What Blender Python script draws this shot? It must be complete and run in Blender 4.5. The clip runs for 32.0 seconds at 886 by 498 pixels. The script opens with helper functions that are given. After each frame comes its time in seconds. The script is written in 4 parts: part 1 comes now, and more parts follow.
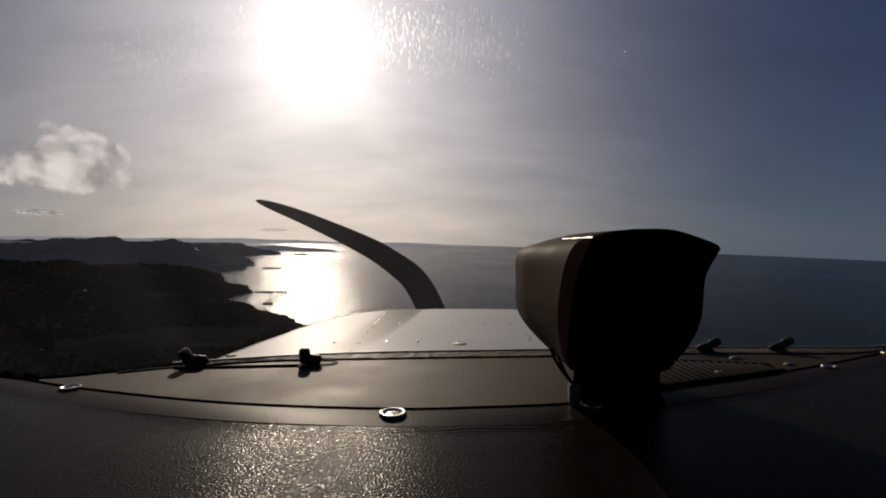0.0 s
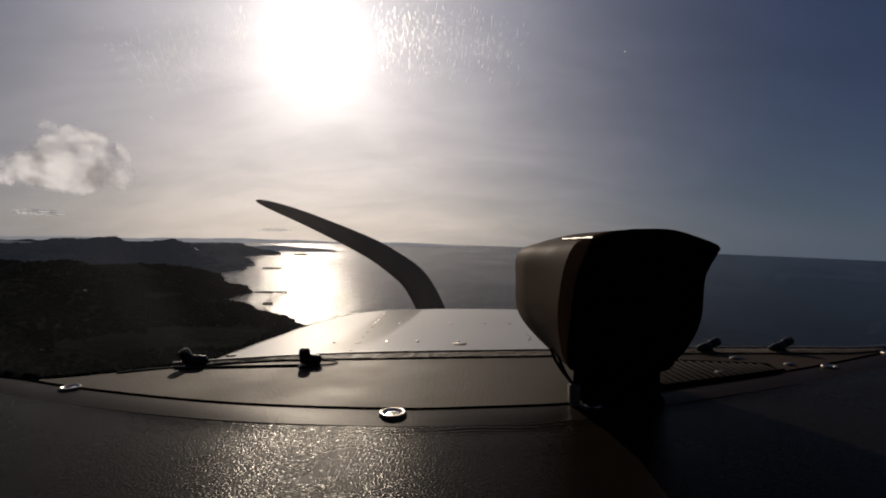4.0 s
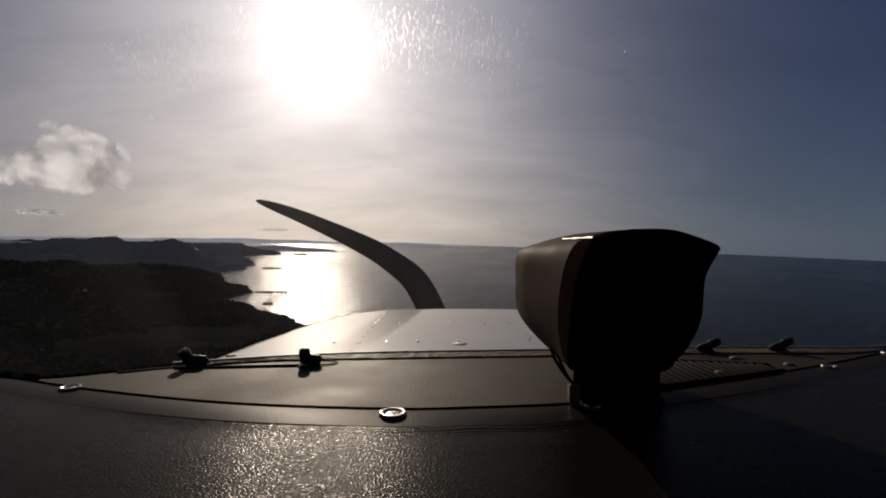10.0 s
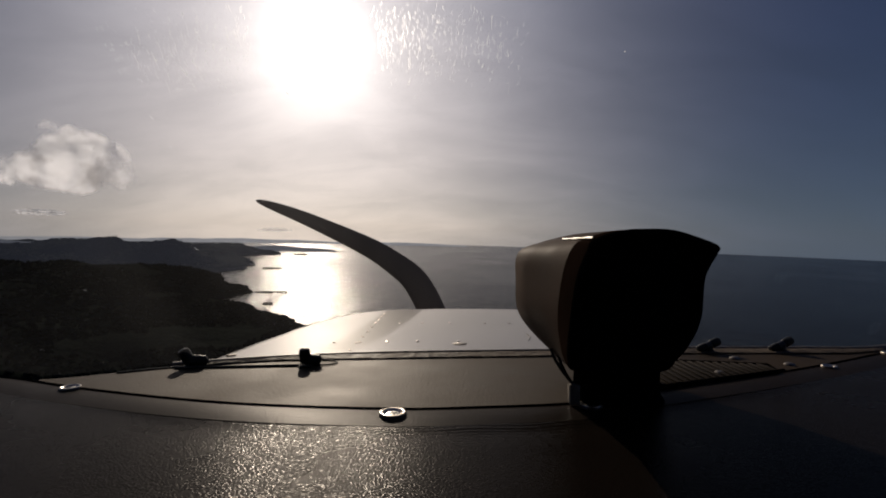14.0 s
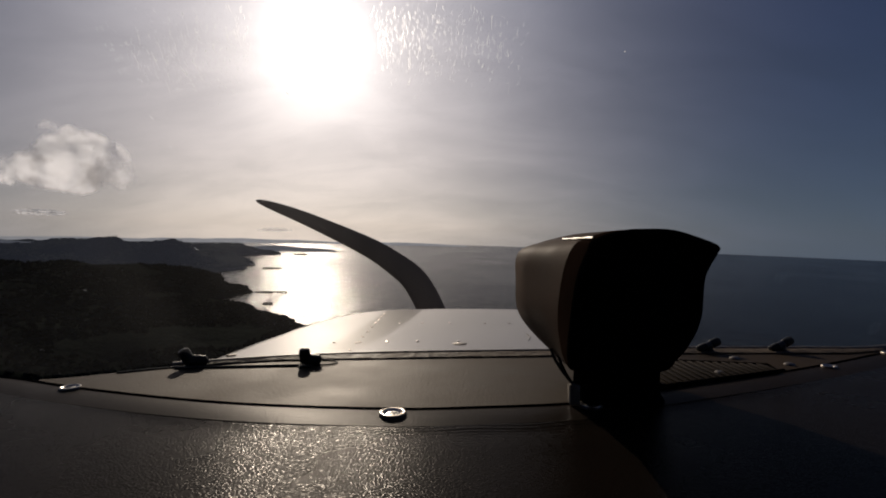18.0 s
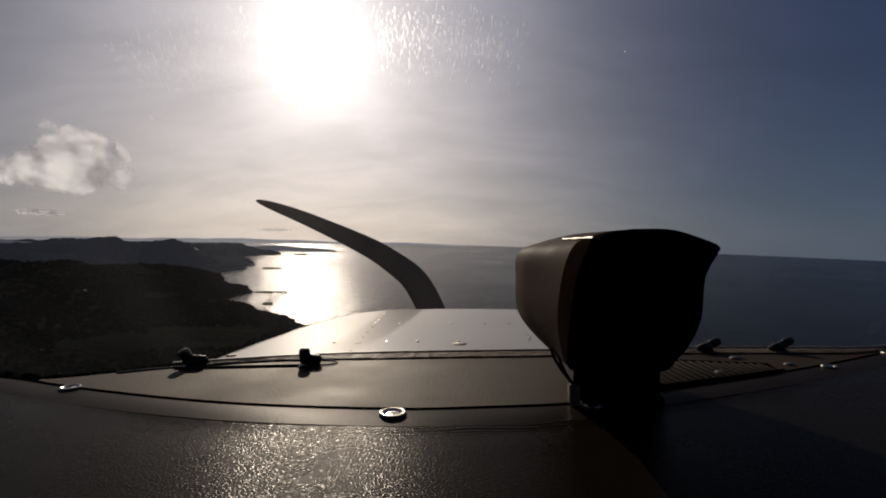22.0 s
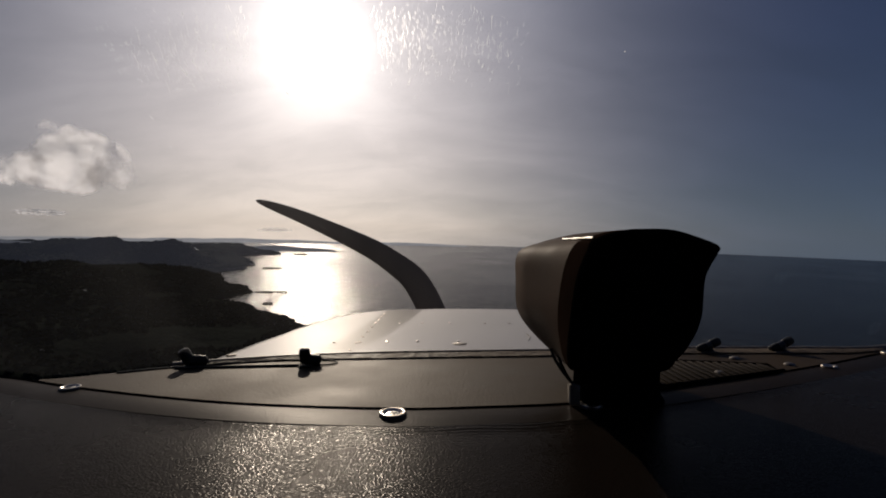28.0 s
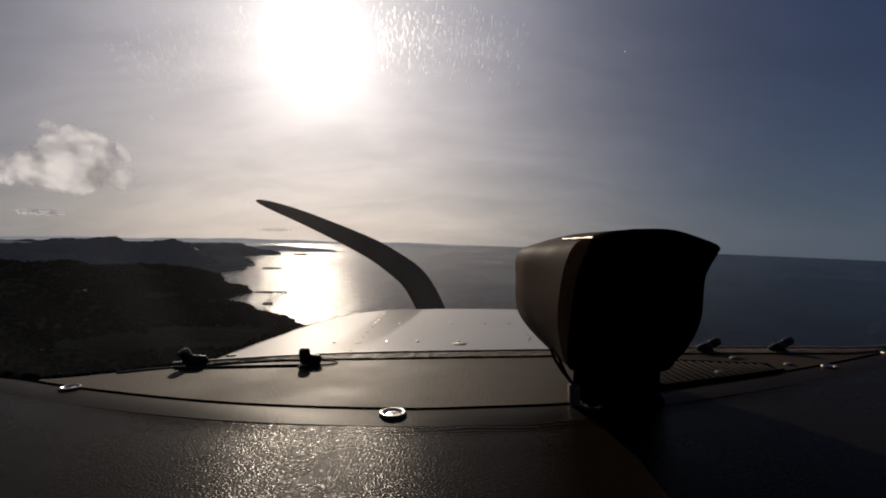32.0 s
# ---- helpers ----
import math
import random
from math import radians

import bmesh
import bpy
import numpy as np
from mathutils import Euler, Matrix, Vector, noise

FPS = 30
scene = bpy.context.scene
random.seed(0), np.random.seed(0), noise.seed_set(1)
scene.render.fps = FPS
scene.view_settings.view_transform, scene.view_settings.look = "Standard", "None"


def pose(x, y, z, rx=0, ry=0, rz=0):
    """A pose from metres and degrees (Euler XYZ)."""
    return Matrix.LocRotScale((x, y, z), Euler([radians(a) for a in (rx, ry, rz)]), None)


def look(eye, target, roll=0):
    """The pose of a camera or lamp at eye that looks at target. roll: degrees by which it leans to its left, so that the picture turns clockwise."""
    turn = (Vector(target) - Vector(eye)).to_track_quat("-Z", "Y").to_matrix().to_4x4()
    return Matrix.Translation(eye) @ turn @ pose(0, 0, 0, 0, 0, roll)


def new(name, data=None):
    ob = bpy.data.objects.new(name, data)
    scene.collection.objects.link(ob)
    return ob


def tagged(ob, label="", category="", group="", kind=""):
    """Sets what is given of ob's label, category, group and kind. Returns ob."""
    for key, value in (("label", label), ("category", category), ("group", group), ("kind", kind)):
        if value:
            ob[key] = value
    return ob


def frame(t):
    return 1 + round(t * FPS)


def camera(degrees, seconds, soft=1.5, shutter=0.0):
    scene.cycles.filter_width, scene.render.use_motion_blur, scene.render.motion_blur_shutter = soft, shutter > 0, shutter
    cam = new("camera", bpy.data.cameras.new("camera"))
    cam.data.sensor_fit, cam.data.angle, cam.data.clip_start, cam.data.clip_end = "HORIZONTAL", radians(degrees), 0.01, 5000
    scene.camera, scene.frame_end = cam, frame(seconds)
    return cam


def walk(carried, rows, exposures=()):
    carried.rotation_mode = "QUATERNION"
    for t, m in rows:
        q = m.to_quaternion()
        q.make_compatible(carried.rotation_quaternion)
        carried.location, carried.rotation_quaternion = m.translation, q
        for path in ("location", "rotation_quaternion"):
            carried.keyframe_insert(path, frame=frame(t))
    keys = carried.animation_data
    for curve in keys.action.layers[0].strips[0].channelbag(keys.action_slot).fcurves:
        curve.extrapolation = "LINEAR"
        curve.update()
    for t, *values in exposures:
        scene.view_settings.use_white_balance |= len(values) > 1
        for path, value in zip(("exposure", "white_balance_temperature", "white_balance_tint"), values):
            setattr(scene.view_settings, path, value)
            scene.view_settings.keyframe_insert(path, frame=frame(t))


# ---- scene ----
# ---- camera: fixed above the glareshield of a light aircraft ----
ALT = 160.0
AIR = pose(0, 0, ALT, -2.35, -1.4, 0)      # the aircraft's frame: x right, y ahead, z up
cam = camera(86.0, 32.0, soft=1.9)
EYE = AIR @ pose(0, 0, 0, 90, 0, 0)
walk(cam, [(0.0, EYE), (8.0, EYE), (16.0, EYE), (24.0, EYE), (32.0, EYE)],
     exposures=[(0.0, 0.0, 6500, 13), (32.0, 0.0, 6500, 13)])

# ---- world and sun ----
SUN_DIR = (AIR.to_3x3() @ Vector((-0.2663, 1.0, 0.4350))).normalized()
SUN_ELEV = math.asin(SUN_DIR.z)
SUN_AZ = math.atan2(SUN_DIR.x, SUN_DIR.y)

sun = new("sun", bpy.data.lights.new("sun", "SUN"))
sun.data.energy, sun.data.angle, sun.data.color = 3.0, radians(0.53), (1.0, 0.86, 0.67)
sun.matrix_world = look((0, 0, 400), Vector((0, 0, 400)) - SUN_DIR)


def build_world():
    w = bpy.data.worlds.new("sky")
    scene.world = w
    w.use_nodes = True
    nt = w.node_tree
    nt.nodes.clear()
    L = nt.links.new

    def math_node(op, a, b=None):
        n = nt.nodes.new("ShaderNodeMath")
        n.operation = op
        for i, v in enumerate((a, b)):
            if v is None:
                continue
            if isinstance(v, (int, float)):
                n.inputs[i].default_value = v
            else:
                L(v, n.inputs[i])
        return n.outputs[0]

    co = nt.nodes.new("ShaderNodeTexCoord")
    sep = nt.nodes.new("ShaderNodeSeparateXYZ")
    L(co.outputs["Generated"], sep.inputs[0])
    zc = math_node("MAXIMUM", sep.outputs[2], 0.004)
    comb = nt.nodes.new("ShaderNodeCombineXYZ")
    L(sep.outputs[0], comb.inputs[0])
    L(sep.outputs[1], comb.inputs[1])
    L(zc, comb.inputs[2])
    sky = nt.nodes.new("ShaderNodeTexSky")
    sky.sky_type = "NISHITA"
    sky.sun_disc = False
    sky.sun_elevation, sky.sun_rotation = SUN_ELEV, SUN_AZ
    sky.air_density, sky.dust_density, sky.ozone_density = 1.0, 0.1, 4.0
    L(comb.outputs[0], sky.inputs[0])

    dot = nt.nodes.new("ShaderNodeVectorMath")
    dot.operation = "DOT_PRODUCT"
    L(co.outputs["Generated"], dot.inputs[0])
    dot.inputs[1].default_value = SUN_DIR
    d = math_node("MAXIMUM", dot.outputs["Value"], 0.0)

    # thin cirrus veil: stretched noise on a flat ceiling overhead
    den = math_node("ADD", sep.outputs[2], 0.38)
    px = math_node("DIVIDE", sep.outputs[0], den)
    py = math_node("DIVIDE", sep.outputs[1], den)
    cc = nt.nodes.new("ShaderNodeCombineXYZ")
    L(px, cc.inputs[0])
    L(py, cc.inputs[1])
    mp = nt.nodes.new("ShaderNodeMapping")
    mp.inputs["Rotation"].default_value = (0, 0, radians(28))
    mp.inputs["Scale"].default_value = (1.0, 2.2, 1.0)
    L(cc.outputs[0], mp.inputs[0])
    nz = nt.nodes.new("ShaderNodeTexNoise")
    nz.inputs["Scale"].default_value, nz.inputs["Detail"].default_value = 1.7, 8
    nz.inputs["Roughness"].default_value, nz.inputs["Distortion"].default_value = 0.60, 0.35
    L(mp.outputs[0], nz.inputs["Vector"])
    ramp = nt.nodes.new("ShaderNodeMapRange")
    ramp.inputs[1].default_value, ramp.inputs[2].default_value = 0.30, 0.72
    ramp.inputs[3].default_value, ramp.inputs[4].default_value = 0.83, 1.15
    L(nz.outputs[0], ramp.inputs[0])
    veil = ramp.outputs[0]

    total = None

    def add(value, colour):
        nonlocal total
        c = nt.nodes.new("ShaderNodeVectorMath")
        c.operation = "SCALE"
        c.inputs[0].default_value = colour
        L(value, c.inputs["Scale"])
        if total is None:
            total = c.outputs[0]
            return
        s = nt.nodes.new("ShaderNodeVectorMath")
        s.operation = "ADD"
        L(total, s.inputs[0])
        L(c.outputs[0], s.inputs[1])
        total = s.outputs[0]

    haze = math_node("MULTIPLY", math_node("EXPONENT", math_node("MULTIPLY", zc, -5.0)), math_node("POWER", d, 8.0))
    add(math_node("MULTIPLY", math_node("POWER", d, 9.0), veil), (2.92, 3.04, 3.32))      # broad aureole of the veil
    add(math_node("MULTIPLY", haze, veil), (7.2, 5.3, 3.0))                           # haze over the horizon
    add(math_node("MULTIPLY", math_node("POWER", d, 24.0), veil), (3.5, 3.0, 2.45))     # bright veil below the sun
    add(math_node("EXPONENT", math_node("MULTIPLY", zc, -5.0)), (0.46, 0.62, 0.60))              # pale band all round the horizon
    add(math_node("POWER", d, 110.0), (5.8, 5.5, 5.0))                              # inner aureole
    add(math_node("POWER", d, 500.0), (8.0, 7.7, 7.2))                          # glare round the disc
    add(math_node("ADD", math_node("MULTIPLY", veil, 0.8), 0.2), (0.125, 0.222, 0.62))                # clear blue between the veils
    sc = nt.nodes.new("ShaderNodeVectorMath")
    sc.operation = "SCALE"
    L(sky.outputs[0], sc.inputs[0])
    sc.inputs["Scale"].default_value = 0.035
    s = nt.nodes.new("ShaderNodeVectorMath")
    s.operation = "ADD"
    L(total, s.inputs[0])
    L(sc.outputs[0], s.inputs[1])
    bg = nt.nodes.new("ShaderNodeBackground")
    bg.inputs[1].default_value = 0.1
    L(s.outputs[0], bg.inputs[0])
    out = nt.nodes.new("ShaderNodeOutputWorld")
    L(bg.outputs[0], out.inputs[0])


build_world()


# ---- materials ----
def material(name, base, rough=0.5, metal=0.0, vary=0.15, scale=8.0, bump=0.0, bump_scale=200.0, coat=0.0, spec=0.5,
             second=None, detail_scale=None, tint=(1, 1, 1)):
    m = bpy.data.materials.new(name)
    m.use_nodes = True
    nt = m.node_tree
    b = nt.nodes["Principled BSDF"]
    b.inputs["Roughness"].default_value = rough
    b.inputs["Metallic"].default_value = metal
    b.inputs["Coat Weight"].default_value = coat
    b.inputs["Coat Roughness"].default_value = 0.06
    b.inputs["Specular IOR Level"].default_value = spec
    b.inputs["Specular Tint"].default_value = (*tint, 1)
    co = nt.nodes.new("ShaderNodeTexCoord")
    n1 = nt.nodes.new("ShaderNodeTexNoise")
    n1.inputs["Scale"].default_value, n1.inputs["Detail"].default_value = scale, 6
    n2 = nt.nodes.new("ShaderNodeTexNoise")
    n2.inputs["Scale"].default_value, n2.inputs["Detail"].default_value = detail_scale or scale * 14, 4
    for n in (n1, n2):
        nt.links.new(co.outputs["Object"], n.inputs["Vector"])
    mix = nt.nodes.new("ShaderNodeMath")
    mix.operation = "MULTIPLY_ADD"
    nt.links.new(n2.outputs[0], mix.inputs[0])
    mix.inputs[1].default_value = 0.4
    nt.links.new(n1.outputs[0], mix.inputs[2])
    ramp = nt.nodes.new("ShaderNodeValToRGB")
    lo = [c * (1 - vary) for c in base]
    hi = [c * (1 + vary) for c in (second or base)]
    ramp.color_ramp.elements[0].position, ramp.color_ramp.elements[1].position = 0.45, 0.95
    ramp.color_ramp.elements[0].color, ramp.color_ramp.elements[1].color = (*lo, 1), (*hi, 1)
    nt.links.new(mix.outputs[0], ramp.inputs[0])
    nt.links.new(ramp.outputs[0], b.inputs["Base Color"])
    rr = nt.nodes.new("ShaderNodeMapRange")
    rr.inputs[1].default_value, rr.inputs[2].default_value = 0.3, 0.7
    rr.inputs[3].default_value, rr.inputs[4].default_value = rough * 0.88, min(1, rough * 1.12)
    nt.links.new(n1.outputs[0], rr.inputs[0])
    nt.links.new(rr.outputs[0], b.inputs["Roughness"])
    if bump:
        n3 = nt.nodes.new("ShaderNodeTexNoise")
        n3.inputs["Scale"].default_value, n3.inputs["Detail"].default_value = bump_scale, 3
        nt.links.new(co.outputs["Object"], n3.inputs["Vector"])
        bp = nt.nodes.new("ShaderNodeBump")
        bp.inputs["Strength"].default_value = bump
        bp.inputs["Distance"].default_value = 0.6 / bump_scale
        nt.links.new(n3.outputs[0], bp.inputs["Height"])
        nt.links.new(bp.outputs[0], b.inputs["Normal"])
    return m


def leather_material():
    m = material("grained_vinyl", (0.0075, 0.0054, 0.0041), rough=0.27, vary=0.2, scale=9.0, spec=0.0170, tint=(1.0, 0.82, 0.71))
    nt = m.node_tree
    b = nt.nodes["Principled BSDF"]
    co = nt.nodes.new("ShaderNodeTexCoord")
    mp = nt.nodes.new("ShaderNodeMapping")
    mp.inputs["Scale"].default_value = (0.72, 1.05, 1.0)
    nt.links.new(co.outputs["Object"], mp.inputs[0])
    vor = nt.nodes.new("ShaderNodeTexVoronoi")
    vor.feature = "DISTANCE_TO_EDGE"
    vor.inputs["Scale"].default_value = 760.0
    warp = nt.nodes.new("ShaderNodeTexNoise")
    warp.inputs["Scale"].default_value, warp.inputs["Detail"].default_value = 420.0, 3
    nt.links.new(mp.outputs[0], warp.inputs["Vector"])
    nt.links.new(mp.outputs[0], vor.inputs["Vector"])
    sm = nt.nodes.new("ShaderNodeMapRange")
    sm.inputs[1].default_value, sm.inputs[2].default_value = 0.0, 0.35
    nt.links.new(vor.outputs["Distance"], sm.inputs[0])
    ad = nt.nodes.new("ShaderNodeMath")
    ad.operation = "MULTIPLY_ADD"
    nt.links.new(warp.outputs[0], ad.inputs[0])
    ad.inputs[1].default_value = 1.6
    nt.links.new(sm.outputs[0], ad.inputs[2])
    bp = nt.nodes.new("ShaderNodeBump")
    bp.inputs["Strength"].default_value, bp.inputs["Distance"].default_value = 0.21, 0.0006
    nt.links.new(ad.outputs[0], bp.inputs["Height"])
    nt.links.new(bp.outputs[0], b.inputs["Normal"])
    return m


LEATHER = leather_material()
DECK = material("brown_grey_vinyl", (0.023, 0.0150, 0.0085), spec=0.075, rough=0.62, vary=0.30, scale=14.0, bump=0.22, bump_scale=520, tint=(1.0, 0.83, 0.72))
FLANGE = material("smooth_vinyl_edge", (0.0125, 0.0090, 0.0068), spec=0.020, rough=0.42, vary=0.15, scale=10, bump=0.2, bump_scale=800, tint=(1.0, 0.83, 0.72))
BLACK = material("black_plastic", (0.009, 0.009, 0.009), rough=0.5, spec=0.2, vary=0.2, scale=40, bump=0.05, bump_scale=1500)
RUBBER = material("black_rubber", (0.007, 0.007, 0.007), rough=0.42, spec=0.22, vary=0.2, scale=60)
LATCH = material("worn_black_barrel", (0.014, 0.014, 0.016), rough=0.35, spec=0.5, vary=0.3, scale=80)
GASKET = material("black_seam_rubber", (0.004, 0.004, 0.004), rough=0.9, spec=0.0, vary=0.2, scale=60)
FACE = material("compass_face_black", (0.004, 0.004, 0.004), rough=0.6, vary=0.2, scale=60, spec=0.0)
# collar base colour is darker than that of the case
COLLAR = material("compass_collar_dark", (0.012, 0.0075, 0.0055), rough=0.7, spec=0.0, vary=0.15, scale=30, bump=0.04, bump_scale=1200)
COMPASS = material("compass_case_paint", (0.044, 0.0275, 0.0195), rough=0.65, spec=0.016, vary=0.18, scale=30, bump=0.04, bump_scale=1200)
WHITE = material("white_aircraft_paint", (0.25, 0.239, 0.228), rough=0.42, vary=0.06, scale=5.0, coat=0.6, spec=0.05)
CHROME = material("worn_chrome", (0.46, 0.41, 0.35), rough=0.30, metal=1.0, vary=0.15, scale=150)
STEEL = material("dull_steel", (0.35, 0.34, 0.32), rough=0.4, metal=1.0, vary=0.2, scale=120)
DULL = material("tarnished_steel", (0.16, 0.145, 0.13), rough=0.5, metal=1.0, vary=0.25, scale=120)
SLAT = material("dark_vent_plastic", (0.017, 0.0125, 0.0095), rough=0.7, spec=0.05, vary=0.2, scale=60)
SEAL = material("grey_seal", (0.085, 0.070, 0.056), rough=0.5, vary=0.3, scale=30, bump=0.2, bump_scale=300)
FLAP = material("mottled_seal_flap", (0.035, 0.026, 0.020), rough=0.6, spec=0.06, vary=0.5, scale=26, second=(0.085, 0.068, 0.052), bump=0.5, bump_scale=160)
BLADE = material("blade_black_paint", (0.060, 0.040, 0.030), rough=0.55, vary=0.25, scale=12)
CABIN = material("cabin_lining", (0.10, 0.095, 0.09), rough=0.85, vary=0.1, scale=5)
CUP = material("dull_metal_and_washer_shade", (0.06, 0.045, 0.035), rough=0.6, metal=0.4, vary=0.2, scale=150)
EDGE = material("sun_glint_metal", (0.75, 0.72, 0.68), rough=0.5, metal=1.0, vary=0.1, scale=200)
CLEAR = material("clear_plastic", (0.16, 0.14, 0.12), rough=0.25, vary=0.1, scale=60)


def part(name, bm, mat, parent=None, label="", smooth=True, recalc=True):
    me = bpy.data.meshes.new(name)
    if recalc:
        bmesh.ops.recalc_face_normals(bm, faces=bm.faces)
    bm.to_mesh(me)
    bm.free()
    me.materials.append(mat)
    if smooth:
        me.polygons.foreach_set("use_smooth", [True] * len(me.polygons))
        me.set_sharp_from_angle(angle=radians(40))
    ob = new(name, me)
    if parent:
        ob.parent = parent
    if label:
        tagged(ob, label)
    return ob


def thing(name, label, category, m=None, group="", kind=""):
    ob = new(name)
    ob.empty_display_size = 0.02
    ob.matrix_world = AIR @ (m or Matrix())
    return tagged(ob, label, category, group, kind)


def curve_at(points, x):
    """Smooth curve through a few control points (x, y)."""
    xs, ys = [p[0] for p in points], [p[1] for p in points]
    slopes = []
    for i in range(len(xs)):
        a, b = max(0, i - 1), min(len(xs) - 1, i + 1)
        slopes.append((ys[b] - ys[a]) / (xs[b] - xs[a]))
    if x <= xs[0]:
        return ys[0] + slopes[0] * (x - xs[0])
    if x >= xs[-1]:
        return ys[-1] + slopes[-1] * (x - xs[-1])
    i = next(k for k in range(len(xs) - 1) if xs[k] <= x <= xs[k + 1])
    h = xs[i + 1] - xs[i]
    t = (x - xs[i]) / h
    return ((2 * t ** 3 - 3 * t ** 2 + 1) * ys[i] + (t ** 3 - 2 * t ** 2 + t) * h * slopes[i]
            + (-2 * t ** 3 + 3 * t ** 2) * ys[i + 1] + (t ** 3 - t ** 2) * h * slopes[i + 1])


def sheet(fn, nu, nv, thick=0.0):
    """Grid surface fn(u, v), u and v in 0..1, with thickness straight down."""
    bm = bmesh.new()
    g = [[bm.verts.new(fn(i / nu, j / nv)) for j in range(nv + 1)] for i in range(nu + 1)]
    for i in range(nu):
        for j in range(nv):
            bm.faces.new((g[i][j], g[i + 1][j], g[i + 1][j + 1], g[i][j + 1]))
    if thick:
        lo = [[bm.verts.new(g[i][j].co - Vector((0, 0, thick))) for j in range(nv + 1)] for i in range(nu + 1)]
        for i in range(nu):
            for j in range(nv):
                bm.faces.new((lo[i][j], lo[i][j + 1], lo[i + 1][j + 1], lo[i + 1][j]))
        rim = [(i, 0) for i in range(nu + 1)] + [(nu, j) for j in range(1, nv + 1)] + \
              [(i, nv) for i in range(nu - 1, -1, -1)] + [(0, j) for j in range(nv - 1, 0, -1)]
        for k, (i, j) in enumerate(rim):
            a, b = rim[(k + 1) % len(rim)]
            bm.faces.new((g[i][j], g[a][b], lo[a][b], lo[i][j]))
    return bm


def tube(points, radius, sides=10, closed_ends=True):
    """Round tube along points; radius a number or a list."""
    bm = bmesh.new()
    rings = []
    pts = [Vector(p) for p in points]
    for k, p in enumerate(pts):
        t = (pts[min(k + 1, len(pts) - 1)] - pts[max(k - 1, 0)]).normalized()
        a = t.cross(Vector((0, 0, 1)))
        a = a.normalized() if a.length > 1e-4 else Vector((1, 0, 0))
        b = t.cross(a)
        r = radius[k] if isinstance(radius, (list, tuple)) else radius
        rings.append([bm.verts.new(p + r * (math.cos(q) * a + math.sin(q) * b))
                      for q in (2 * math.pi * s / sides for s in range(sides))])
    for k in range(len(rings) - 1):
        for s in range(sides):
            bm.faces.new((rings[k][s], rings[k][(s + 1) % sides], rings[k + 1][(s + 1) % sides], rings[k + 1][s]))
    if closed_ends:
        bm.faces.new(rings[0])
        bm.faces.new(rings[-1])
    return bm


def turned(profile, sides=24):
    """A body turned about z from (radius, height) pairs."""
    bm = bmesh.new()
    rings = []
    for r, z in profile:
        if r < 1e-6:
            rings.append([bm.verts.new((0, 0, z))])
        else:
            rings.append([bm.verts.new((r * math.cos(2 * math.pi * s / sides), r * math.sin(2 * math.pi * s / sides), z))
                          for s in range(sides)])
    for a, b in zip(rings, rings[1:]):
        for s in range(sides):
            t = (s + 1) % sides
            if len(a) == 1 and len(b) == 1:
                continue
            if len(a) == 1:
                bm.faces.new((a[0], b[s], b[t]))
            elif len(b) == 1:
                bm.faces.new((a[s], a[t], b[0]))
            else:
                bm.faces.new((a[s], a[t], b[t], b[s]))
    return bm


def box(lo, hi, bevel=0.0):
    bm = bmesh.new()
    bmesh.ops.create_cube(bm, size=1.0)
    lo, hi = Vector(lo), Vector(hi)
    for v in bm.verts:
        v.co = Vector([(lo[i] + hi[i]) / 2 + v.co[i] * (hi[i] - lo[i]) for i in range(3)])
    if bevel:
        bmesh.ops.bevel(bm, geom=bm.edges[:], offset=bevel, segments=2, affect="EDGES", profile=0.5)
    return bm


